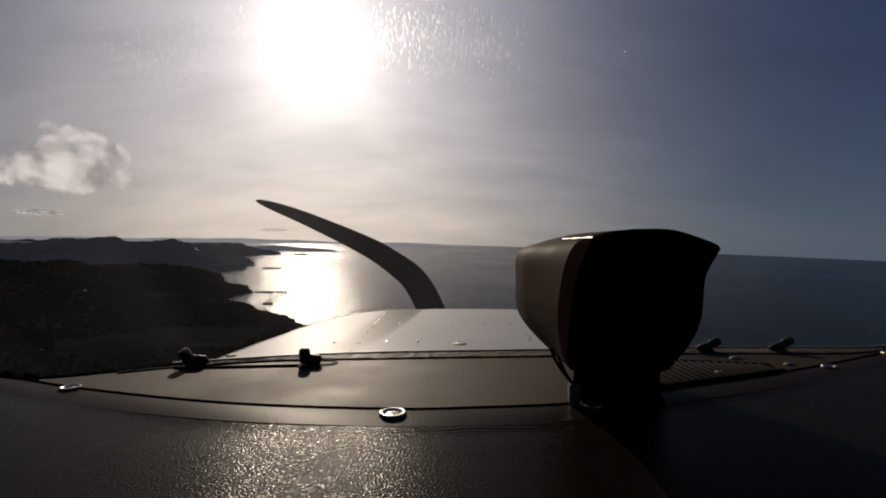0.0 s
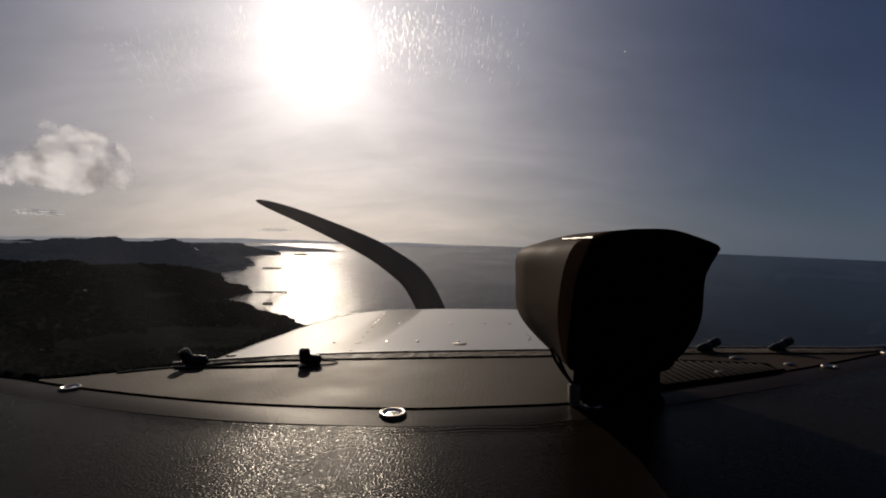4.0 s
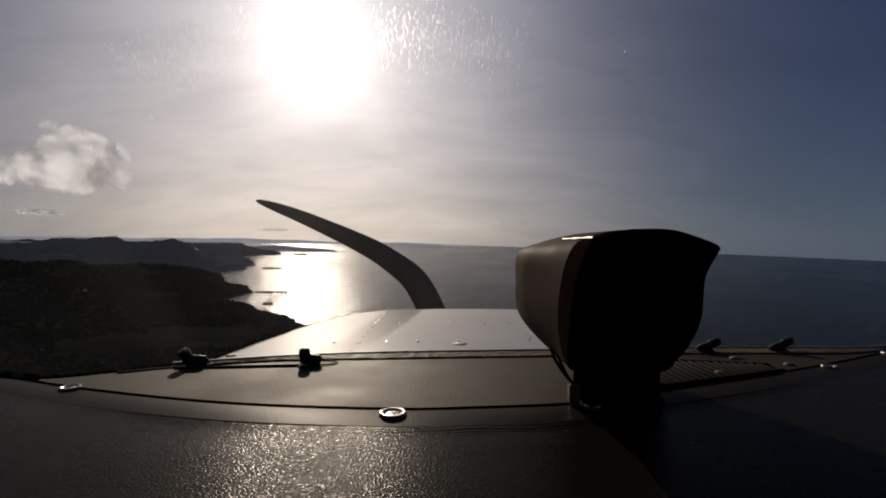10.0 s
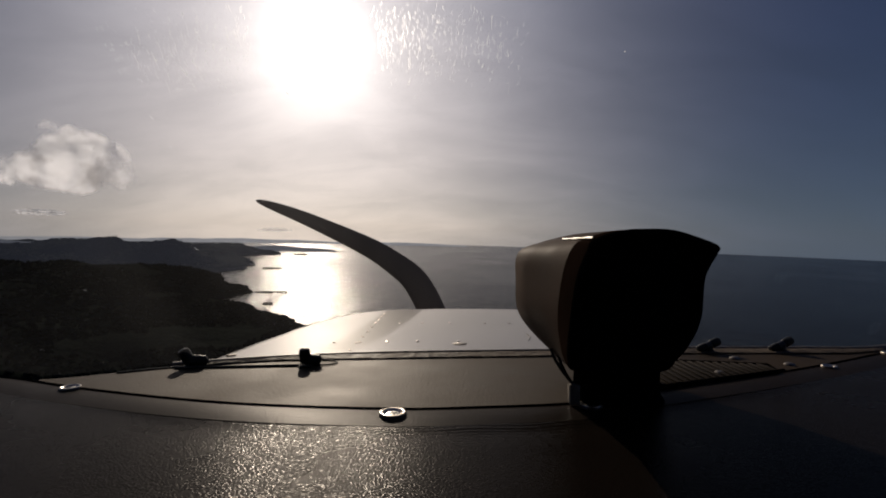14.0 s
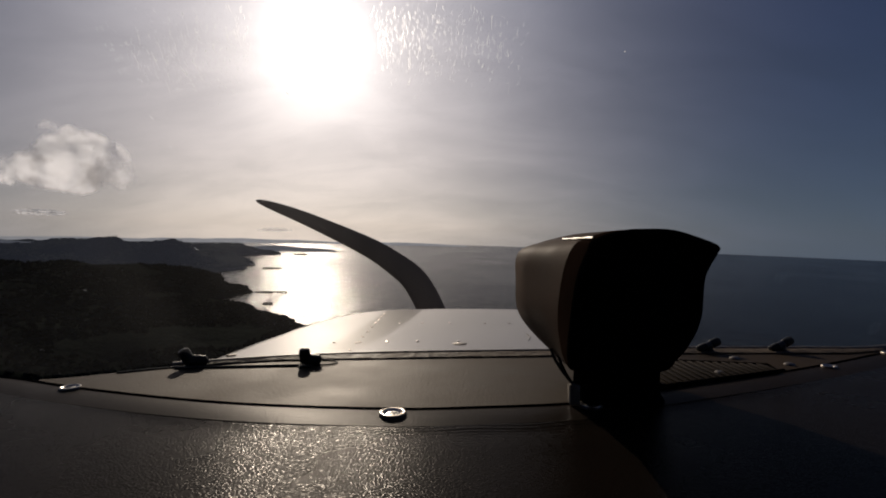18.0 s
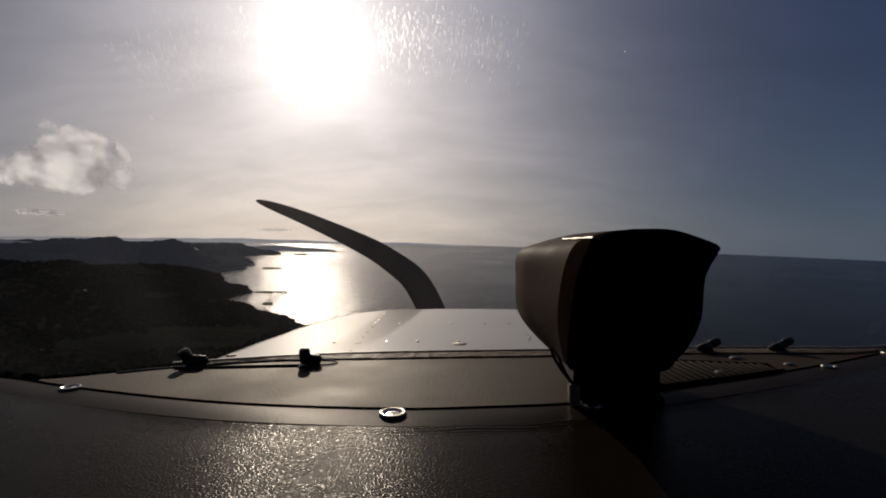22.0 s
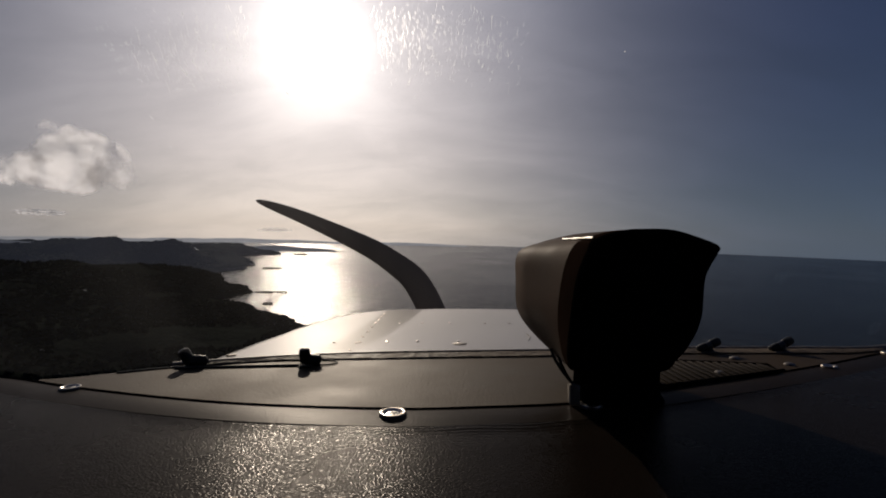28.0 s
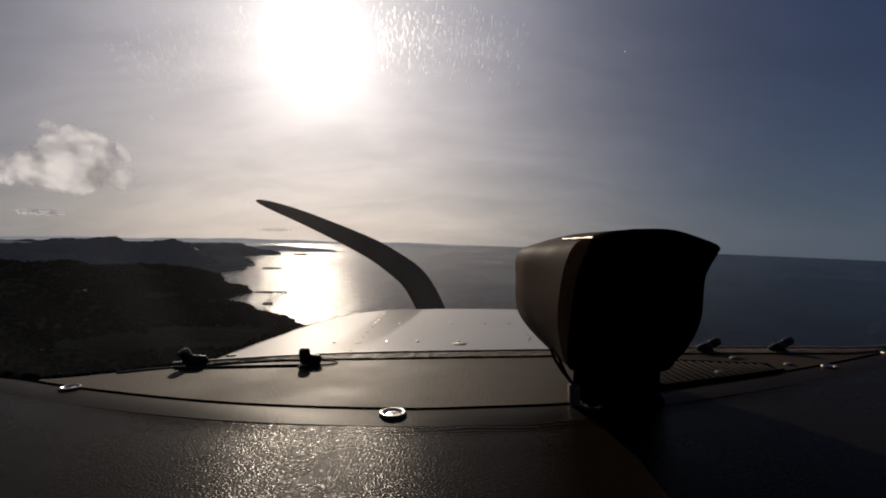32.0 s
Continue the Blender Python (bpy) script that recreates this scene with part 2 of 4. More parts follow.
# ---- sea, one sheet to the horizon ----
def sea_material():
    m = bpy.data.materials.new("sea_water")
    m.use_nodes = True
    nt = m.node_tree
    b = nt.nodes["Principled BSDF"]
    b.inputs["Base Color"].default_value = (0.0015, 0.0040, 0.0085, 1)
    b.inputs["IOR"].default_value = 1.33
    b.inputs["Specular IOR Level"].default_value = 0.032
    geo = nt.nodes.new("ShaderNodeNewGeometry")
    big = nt.nodes.new("ShaderNodeTexNoise")
    big.inputs["Scale"].default_value, big.inputs["Detail"].default_value = 0.004, 4
    mp = nt.nodes.new("ShaderNodeMapping")
    mp.inputs["Scale"].default_value = (0.95, 0.65, 1.0)
    mp.inputs["Rotation"].default_value = (0, 0, radians(-20))
    nt.links.new(geo.outputs["Position"], mp.inputs[0])
    nt.links.new(mp.outputs[0], big.inputs["Vector"])
    rr = nt.nodes.new("ShaderNodeMapRange")
    rr.inputs[1].default_value, rr.inputs[2].default_value = 0.3, 0.7
    rr.inputs[3].default_value, rr.inputs[4].default_value = 0.15, 0.21
    nt.links.new(big.outputs[0], rr.inputs[0])
    nt.links.new(rr.outputs[0], b.inputs["Roughness"])
    waves = nt.nodes.new("ShaderNodeTexNoise")
    waves.inputs["Scale"].default_value, waves.inputs["Detail"].default_value = 0.11, 3
    waves.inputs["Roughness"].default_value = 0.6
    nt.links.new(mp.outputs[0], waves.inputs["Vector"])
    bp = nt.nodes.new("ShaderNodeBump")
    bp.inputs["Strength"].default_value, bp.inputs["Distance"].default_value = 1.0, 1.7
    ripples = nt.nodes.new("ShaderNodeTexNoise")
    ripples.inputs["Scale"].default_value, ripples.inputs["Detail"].default_value = 0.55, 2
    nt.links.new(mp.outputs[0], ripples.inputs["Vector"])
    both = nt.nodes.new("ShaderNodeMath")
    both.operation = "MULTIPLY_ADD"
    nt.links.new(ripples.outputs[0], both.inputs[0])
    both.inputs[1].default_value = 0.22
    nt.links.new(waves.outputs[0], both.inputs[2])
    swell = nt.nodes.new("ShaderNodeTexNoise")
    swell.inputs["Scale"].default_value, swell.inputs["Detail"].default_value = 0.032, 2
    nt.links.new(mp.outputs[0], swell.inputs["Vector"])
    heap = nt.nodes.new("ShaderNodeMath")
    heap.operation = "MULTIPLY_ADD"
    nt.links.new(swell.outputs[0], heap.inputs[0])
    heap.inputs[1].default_value = 1.6
    nt.links.new(both.outputs[0], heap.inputs[2])
    nt.links.new(heap.outputs[0], bp.inputs["Height"])
    nt.links.new(bp.outputs[0], b.inputs["Normal"])
    return m


def build_sea():
    bm = bmesh.new()
    radii = [30, 200, 500, 1000, 2000, 3200, 4970]
    n = 160
    rings = [[bm.verts.new((r * math.cos(2 * math.pi * s / n), r * math.sin(2 * math.pi * s / n), 0)) for s in range(n)] for r in radii]
    for a, b in zip(rings, rings[1:]):
        for s in range(n):
            bm.faces.new((a[s], b[s], b[(s + 1) % n], a[(s + 1) % n]))
    bm.faces.new(rings[0])
    ob = part("water", bm, sea_material(), smooth=False)
    tagged(ob, "calm grey-blue sea with low sun glitter reaching the horizon", "sea", kind="structure")


build_sea()

# ---- coast: wooded hills along the shore ----
COAST = [(-300, -60), (100, -10), (400, -45), (562, -93), (654, -172), (772, -240), (801, -285), (856, -326), (905, -372), (945, -440),
         (985, -505), (1040, -480), (1125, -458), (1200, -520), (1270, -570), (1397, -655), (1504, -730), (1590, -735), (1671, -716), (1860, -745),
         (1986, -785), (2120, -890), (2283, -1060), (2450, -1010), (2640, -900), (2780, -1150), (3300, -1700), (4300, -1900)]
# hills: x, y, height, radius
HILLS = [(-1285, 1760, 52, 90), (-1225, 1790, 30, 60), (-1040, 1720, 68, 85), (-960, 1750, 38, 70), (-1560, 1800, 24, 200),
         (-900, 1760, 17, 120), (-1420, 1620, 17, 170), (-830, 1330, 14, 150), (-1050, 1230, 19, 190), (-640, 1110, 10, 120),
         (-420, 820, 8, 90), (-760, 900, 13, 160), (-900, 2050, 22, 140), (-1300, 2350, 25, 260), (-1120, 2560, 22, 130),
         (-1750, 2300, 28, 320)]


def fbm(x, y, s, octaves=5):
    return noise.fractal(Vector((x / s, y / s, 3.7)), 1.0, 2.1, octaves)


def shore(y):
    return curve_at(COAST, y) + 22 * fbm(0, y, 110, 6) + 9 * fbm(50, y, 26, 4)


def land_height(x, y, inland):
    if inland < 0:
        return max(-12.0, inland * 0.5)
    cliff = 11 * min(1.0, inland / 12.0) * (0.8 + 0.6 * fbm(x, y, 60, 3))
    swell = 1 - math.exp(-inland / 260.0)
    far = min(1.0, max(0.0, (y - 500) / 1100))
    hills = swell * (13 + 6 * far + (20 + 12 * far) * fbm(x, y, 300, 6) + 12 * fbm(x + 900, y, 1000, 2))
    for hx, hy, hh, hr in HILLS:
        hills += hh * math.exp(-((x - hx) ** 2 + (y - hy) ** 2) / hr ** 2) * min(1.0, inland / 70.0)
    hills += swell * (5 + 9 * far) * fbm(x, y, 110, 5)
    return max(1.0, cliff + hills)


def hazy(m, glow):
    """Paints sea haze over distant ground as an even bluish emission."""
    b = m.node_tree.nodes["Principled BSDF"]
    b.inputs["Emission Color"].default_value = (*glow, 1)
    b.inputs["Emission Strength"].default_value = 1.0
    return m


ROCK = material("dark_shore_rock", (0.05, 0.045, 0.04), rough=0.8, vary=0.3, scale=0.05, bump=0.8, bump_scale=0.4)
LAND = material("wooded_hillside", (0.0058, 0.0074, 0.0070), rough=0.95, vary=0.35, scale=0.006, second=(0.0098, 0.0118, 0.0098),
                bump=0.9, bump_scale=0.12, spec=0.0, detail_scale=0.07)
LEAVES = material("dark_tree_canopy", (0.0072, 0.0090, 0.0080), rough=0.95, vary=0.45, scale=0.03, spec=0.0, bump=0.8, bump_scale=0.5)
# haze beyond HAZE_FROM is put into these two materials as emission
FAR_LAND = hazy(material("painted_haze_hillside", (0.014, 0.017, 0.014), rough=0.95, vary=0.35, scale=0.005, second=(0.024, 0.027, 0.022),
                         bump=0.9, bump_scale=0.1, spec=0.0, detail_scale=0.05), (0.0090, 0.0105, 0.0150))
FAR_LEAVES = hazy(material("painted_haze_canopy", (0.014, 0.017, 0.013), rough=0.95, vary=0.4, scale=0.03, spec=0.0), (0.0090, 0.0105, 0.0150))
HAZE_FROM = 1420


def build_land(name, label, mat, y0, y1, rows):
    offs = [-40, -24, -12, -5, -1, 2, 6, 11, 18, 27] + [27 + 3300 * (k / 130) ** 1.7 for k in range(1, 131)]
    bm = bmesh.new()
    grid = []
    for k in range(rows + 1):
        y = y0 + (y1 - y0) * k / rows
        xs = shore(y)
        grid.append([bm.verts.new((xs - o, y, land_height(xs - o, y, o))) for o in offs])
    for a, b in zip(grid, grid[1:]):
        for k in range(len(offs) - 1):
            bm.faces.new((a[k], a[k + 1], b[k + 1], b[k]))
    tagged(part(name, bm, mat), label, "coast", kind="structure")


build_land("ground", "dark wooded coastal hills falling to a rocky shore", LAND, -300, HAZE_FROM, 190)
build_land("backdrop", "wooded hills and headlands with blue-grey sea haze painted on as glow", FAR_LAND, HAZE_FROM, 2780, 150)


def build_forest(label, mat, y0, y1, count, size, seed):
    rng = random.Random(seed)
    base = bmesh.new()
    bmesh.ops.create_icosphere(base, subdivisions=1, radius=1.0)
    bv = [v.co.copy() for v in base.verts]
    bf = [[v.index for v in f.verts] for f in base.faces]
    base.free()
    verts, faces = [], []
    for _ in range(count):
        y = y0 + (y1 - y0) * rng.random() ** 1.2
        o = 14 + 1200 * rng.random() ** 1.6
        x = shore(y) - o
        if fbm(x, y, 160, 3) < -0.18:
            continue
        z = land_height(x, y, o)
        r = size * rng.uniform(0.65, 1.4)
        n0 = len(verts)
        for v in bv:
            k = r * rng.uniform(0.7, 1.25)
            verts.append((x + v.x * k, y + v.y * k, z + 0.4 * r + v.z * k * 0.8))
        faces.extend([[n0 + i for i in f] for f in bf])
    me = bpy.data.meshes.new("forest")
    me.from_pydata(verts, [], faces)
    me.materials.append(mat)
    tagged(new("forest", me), label, "woodland", kind="stuff")


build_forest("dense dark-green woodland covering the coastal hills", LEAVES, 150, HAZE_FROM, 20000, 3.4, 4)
build_forest("distant woodland on the hills, sea haze painted on as a grey glow", FAR_LEAVES, HAZE_FROM, 2700, 15000, 2.3, 5)


def sea_rock(x, y, sx, sy, h, seed):
    bm = bmesh.new()
    bmesh.ops.create_icosphere(bm, subdivisions=4, radius=1.0)
    for v in bm.verts:
        k = 1 + 0.45 * noise.fractal(v.co * 1.6 + Vector((seed, 0, 0)), 1.0, 2.0, 5)
        v.co = Vector((v.co.x * sx * k, v.co.y * sy * k, v.co.z * h * k))
    ob = part("sea_rock", bm, ROCK)
    ob.location = (x, y, 0)
    tagged(ob, "low dark rock islet standing in the sea off the headland", "rock", group="rocks off the headlands")


for k, (x, y, sx, sy, h) in enumerate([(-418, 1128, 22, 5, 2.5), (-385, 1134, 16, 4, 2), (-352, 960, 12, 5, 3), (-640, 1750, 26, 9, 5),
                                       (-610, 1765, 14, 7, 3), (-205, 752, 9, 4, 2.5), (-188, 760, 5, 3, 1.6), (-790, 2650, 40, 12, 6)]):
    sea_rock(x, y, sx, sy, h, k * 3.1)


# ---- far coast: backdrop near the horizon, haze painted as glow ----
def haze_glow_material(name, colour):
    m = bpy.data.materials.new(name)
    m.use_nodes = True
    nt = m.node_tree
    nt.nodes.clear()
    # the ridge itself emits the haze colour; no air is modelled
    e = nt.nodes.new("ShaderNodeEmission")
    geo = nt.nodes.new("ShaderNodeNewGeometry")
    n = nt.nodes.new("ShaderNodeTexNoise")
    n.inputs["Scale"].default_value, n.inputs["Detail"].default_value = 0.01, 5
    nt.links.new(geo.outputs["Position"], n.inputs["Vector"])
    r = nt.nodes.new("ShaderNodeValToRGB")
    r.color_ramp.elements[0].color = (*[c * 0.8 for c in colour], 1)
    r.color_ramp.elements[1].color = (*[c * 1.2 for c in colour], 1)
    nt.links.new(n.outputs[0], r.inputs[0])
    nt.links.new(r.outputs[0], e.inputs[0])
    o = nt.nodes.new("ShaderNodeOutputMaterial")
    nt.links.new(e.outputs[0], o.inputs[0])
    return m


def far_coast(label, dist, left, right, height, colour, seed):
    """A low ridge with haze painted as emission, between two bearings in degrees."""
    bm = bmesh.new()
    n = 160
    rows = []
    for k in range(n + 1):
        a = radians(left + (right - left) * k / n)
        fade = (1 - k / n) ** 0.45
        top = height * fade * (0.75 + 0.5 * noise.fractal(Vector((k / 22.0, seed, 0)), 1.0, 2.0, 5)) + 3
        s, c = math.sin(a), math.cos(a)
        wob = 60 * noise.fractal(Vector((k / 9.0, seed + 5, 0)), 1.0, 2.0, 4)
        rows.append([bm.verts.new(((dist + wob + dr) * s, (dist + wob + dr) * c, z))
                     for dr, z in ((-70, -1), (-30, top * 0.45), (40, top), (110, -1))])
    for a, b in zip(rows, rows[1:]):
        for q in range(3):
            bm.faces.new((a[q], a[q + 1], b[q + 1], b[q]))
    ob = part("backdrop", bm, haze_glow_material("haze_" + str(int(dist)), colour))
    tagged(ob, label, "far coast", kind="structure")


far_coast("grey headland in the middle distance, its haze painted as glow", 3150, -62, -12.6, 80, (0.060, 0.066, 0.078), 1.0)
far_coast("pale hills along the far horizon, their haze painted as glow", 4650, -64, 3.0, 52, (0.20, 0.205, 0.215), 7.0)


# ---- cloud ----
def cloud_material(name, width, height, seed, ragged, lumps, dense):
    """White vapour with grey shading painted in, thinning to a ragged edge; the noise is in metres."""
    m = bpy.data.materials.new(name)
    m.use_nodes = True
    nt = m.node_tree
    nt.nodes.clear()
    L = nt.links.new

    def calc(op, a, b, c=None):
        n = nt.nodes.new("ShaderNodeMath")
        n.operation = op
        for i, v in enumerate((a, b, c)):
            if v is None:
                continue
            if isinstance(v, (int, float)):
                n.inputs[i].default_value = v
            else:
                L(v, n.inputs[i])
        return n.outputs[0]

    co = nt.nodes.new("ShaderNodeTexCoord")
    sep = nt.nodes.new("ShaderNodeSeparateXYZ")
    L(co.outputs["Object"], sep.inputs[0])
    noises = []
    for scale, detail in ((2.6 / height, 7), (3.0 / height, 3)):
        n = nt.nodes.new("ShaderNodeTexNoise")
        n.noise_dimensions = "4D"
        n.inputs["W"].default_value = seed
        n.inputs["Scale"].default_value, n.inputs["Detail"].default_value = scale, detail
        n.inputs["Roughness"].default_value = 0.47
        L(co.outputs["Object"], n.inputs["Vector"])
        noises.append(n.outputs[0])
    warp = nt.nodes.new("ShaderNodeVectorMath")
    warp.operation = "MULTIPLY_ADD"
    col = nt.nodes.new("ShaderNodeTexNoise")
    col.inputs["Scale"].default_value, col.inputs["Detail"].default_value = 9.0 / height, 5
    L(co.outputs["Object"], col.inputs["Vector"])
    L(col.outputs["Color"], warp.inputs[0])
    warp.inputs[1].default_value = (0.16 * height,) * 3
    L(co.outputs["Object"], warp.inputs[2])
    vor = nt.nodes.new("ShaderNodeTexVoronoi")
    vor.feature = "SMOOTH_F1"
    vor.inputs["Scale"].default_value, vor.inputs["Smoothness"].default_value = 4.6 / height, 0.35
    L(warp.outputs[0], vor.inputs["Vector"])
    puffs = calc("SUBTRACT", 0.48, vor.outputs["Distance"])
    ax = calc("POWER", calc("ABSOLUTE", calc("DIVIDE", sep.outputs[0], width / 2), None), 2.0)
    up = calc("POWER", calc("MAXIMUM", calc("DIVIDE", sep.outputs[2], height * 0.62), 0.0), 2.0)
    down = calc("POWER", calc("MAXIMUM", calc("DIVIDE", sep.outputs[2], -height * 0.26), 0.0), 2.0)
    r = calc("SQRT", calc("ADD", calc("ADD", ax, up), down), None)
    body = calc("MULTIPLY_ADD", calc("SUBTRACT", noises[0], 0.5), ragged, calc("SUBTRACT", 0.72, r))
    body = calc("MULTIPLY_ADD", puffs, lumps, body)
    fade = nt.nodes.new("ShaderNodeMapRange")
    fade.interpolation_type = "SMOOTHSTEP"
    fade.inputs[1].default_value, fade.inputs[2].default_value = 0.0, 0.26
    fade.inputs[4].default_value = dense
    L(body, fade.inputs[0])
    # lower parts and hollows greyer: cloud shade put into the colour
    tone = nt.nodes.new("ShaderNodeValToRGB")
    tone.color_ramp.elements[0].position, tone.color_ramp.elements[1].position = 0.34, 0.54
    tone.color_ramp.elements[0].color, tone.color_ramp.elements[1].color = (0.48, 0.49, 0.53, 1), (0.88, 0.91, 0.98, 1)
    L(calc("MULTIPLY_ADD", puffs, 0.35, calc("MULTIPLY_ADD", sep.outputs[2], 0.22 / height, noises[1])), tone.inputs[0])
    tra = nt.nodes.new("ShaderNodeBsdfTranslucent")
    L(tone.outputs[0], tra.inputs[0])
    dif = nt.nodes.new("ShaderNodeBsdfDiffuse")
    L(tone.outputs[0], dif.inputs[0])
    both = nt.nodes.new("ShaderNodeMixShader")
    both.inputs[0].default_value = 0.3
    L(tra.outputs[0], both.inputs[1])
    L(dif.outputs[0], both.inputs[2])
    clear = nt.nodes.new("ShaderNodeBsdfTransparent")
    mix = nt.nodes.new("ShaderNodeMixShader")
    L(fade.outputs[0], mix.inputs[0])
    L(clear.outputs[0], mix.inputs[1])
    L(both.outputs[0], mix.inputs[2])
    o = nt.nodes.new("ShaderNodeOutputMaterial")
    L(mix.outputs[0], o.inputs[0])
    return m


def cloud(label, place, width, height, seed, ragged, lumps, dense=1.0):
    """A billowing bank, bulging towards the land."""
    n = 70

    def bank(u, v):
        x, z = (u - 0.5) * 2, (v - 0.5) * 2
        bulge = max(0.0, 1 - x * x) * max(0.0, 1 - z * z)
        puff = noise.fractal(Vector((x * 3, z * 2, seed)), 1.0, 2.0, 5)
        return x * width * 0.7, -0.22 * width * bulge * (1 + 0.35 * puff), z * height * 0.8
    ob = part("cloud", sheet(bank, n, n), cloud_material("cloud_vapour", width, height, seed, ragged, lumps, dense))
    ob.location = place
    ob.rotation_euler = (0, 0, math.atan2(-place[0], place[1]))
    tagged(ob, label, "cloud", kind="structure")


cloud("small white cumulus cloud above the coast, its grey base shade painted in", AIR @ Vector((-2700, 3450, 520)), 1180, 760, 3.4, 0.8, 0.45)
cloud("thin flat scrap of cloud low over the horizon", AIR @ Vector((-3300, 3900, 290)), 520, 95, 5.0, 0.6, 0.15, 0.5)
cloud("faint flat scrap of cloud low over the horizon", AIR @ Vector((-1500, 4200, 165)), 420, 60, 6.0, 0.6, 0.15, 0.4)

# ---- aircraft: glareshield, deck and seam ----
SEAM = [(-0.62, 0.42), (-0.345, 0.3705), (-0.261, 0.3405), (-0.141, 0.308), (-0.030, 0.2961), (0.0235, 0.2993), (0.0865, 0.308),
        (0.150, 0.335), (0.2234, 0.364), (0.322, 0.406), (0.426, 0.457), (0.62, 0.54)]
SCREEN = [(-0.62, 0.425), (-0.345, 0.374), (-0.301, 0.3625), (-0.229, 0.3986), (-0.095, 0.4358), (0.105, 0.452), (0.229, 0.462),
          (0.362, 0.463), (0.43, 0.466), (0.62, 0.546)]
ZD = -0.100


def build_glareshield():
    ob = thing("glareshield", "dark grained vinyl glareshield with a smooth front edge", "glareshield", kind="structure")

    def flange(u, v):
        x = -0.62 + 1.24 * u
        y1 = curve_at(SEAM, x) - 0.0012
        return x, y1 - 0.027 * v, ZD + 0.0006 * math.sin(v * math.pi)

    def pad(u, v):
        x = -0.62 + 1.24 * u
        y1 = curve_at(SEAM, x) - 0.0282
        y = y1 + (-0.16 - y1) * v ** 1.7
        lip = 0.0009 * math.exp(-((y1 - y) / 0.006) ** 2)
        sag = 0.0012 * math.sin(x * 21 + 1) * math.exp(-((y1 - y - 0.02) / 0.02) ** 2)
        gap = y1 - y
        crease = 0.00022 * math.sin(gap * 1500 + 4 * noise.noise(Vector((x * 30, gap * 60, 0)))) * math.exp(-((gap - 0.009) / 0.008) ** 2) * (0.5 + 0.5 * math.tanh(x * 30 + 1.5)) * (0.5 - 0.5 * math.tanh((x - 0.11) * 40))
        return x, y, ZD - 0.0008 + crease + lip * 0.6 + sag * 0.5 - 0.25 * max(0.0, 0.02 - y) ** 1.5
    part("front_edge", sheet(flange, 120, 6, 0.010), FLANGE, ob, "smooth brown-grey front edge")
    part("pad", sheet(pad, 220, 150, 0.012), LEATHER, ob, "coarse grained black-brown vinyl pad")


build_glareshield()


def build_deck():
    ob = thing("windshield_deck", "brown-grey vinyl deck panel between glareshield and windshield", "panel", kind="structure")

    def top(u, v):
        x = -0.306 + 0.736 * u
        y0, y1 = curve_at(SEAM, x) + 0.0012, curve_at(SCREEN, x)
        return x, y0 + (max(y1, y0 + 0.0005) - y0) * v, ZD + 0.0008
    part("top", sheet(top, 120, 16, 0.010), DECK, ob)
    bead = [(x, curve_at(SEAM, x), ZD - 0.0012) for x in (-0.62 + 1.24 * k / 120 for k in range(121))]
    part("seam_bead", tube(bead, 0.0021, 8), GASKET, ob, "black rubber bead in the seam")
    gap = [(x, curve_at(SEAM, x) + 0.0030 * (1 - ((x - 0.14) / 0.15) ** 2) + 0.002, ZD + 0.0006) for x in (0.14 + 0.14 * k / 24 for k in range(25))]
    part("edge_gap", tube(gap, 0.0013, 8), GASKET, ob, "dark gap along the panel edge")


build_deck()


def build_seal():
    ob = thing("windshield_seal", "worn grey seal along the foot of the windshield", "seal", kind="structure")
    for name, off, r, mat, x0, x1 in (("seal_strip", 0.006, 0.0030, SEAL, -0.23, 0.60), ("inner_bead", -0.004, 0.0012, RUBBER, -0.26, 0.40)):
        pts = []
        for k in range(81):
            x = x0 + (x1 - x0) * k / 80
            pts.append((x, curve_at(SCREEN, x) + off, ZD + 0.001))
        part(name, tube(pts, r, 10), mat, ob)
    def band(u, v):
        x = -0.20 + 0.63 * u
        ys = curve_at(SCREEN, x)
        d = min(0.004 + 0.010 * min(1.0, max(0.0, (x + 0.16) / 0.10)), 0.5 * (ys - curve_at(SEAM, x)))
        wave = 0.0006 * noise.noise(Vector((x * 60, v * 3, 2)))
        return x, ys - d * (1 - v), ZD + 0.0022 + wave + 0.001 * v
    part("seal_flap", sheet(band, 120, 6, 0.0014), FLAP, ob, "mottled brown-grey flap of the seal")
    low, high, end = (-0.222, 0.3930), (-0.212, 0.4190), (-0.092, 0.4125)
    slot = [(low[0] + 0.118 * k / 16, low[1] + 0.0105 * k / 16, ZD + 0.0016) for k in range(17)]
    slot += [(end[0] - 0.012 + 0.012 * math.sin(math.pi * k / 12), end[1] - 0.009 * math.cos(math.pi * k / 12), ZD + 0.0016) for k in range(13)]
    slot += [(-0.104 - 0.108 * k / 16, 0.4215 - 0.0025 * k / 16, ZD + 0.0016) for k in range(1, 17)]
    part("defroster_lip", tube(slot, [0.0011] * 17 + [0.0006] * (len(slot) - 17), 8), RUBBER, ob, "dark rounded lip of the defroster slot")
    slot = [(0.236 + 0.125 * k / 20, 0.4525 + 0.003 * k / 20, ZD + 0.0016) for k in range(21)]
    part("defroster_lip", tube(slot, 0.0009, 8), RUBBER, ob, "thin dark lip of the defroster slot")


build_seal()


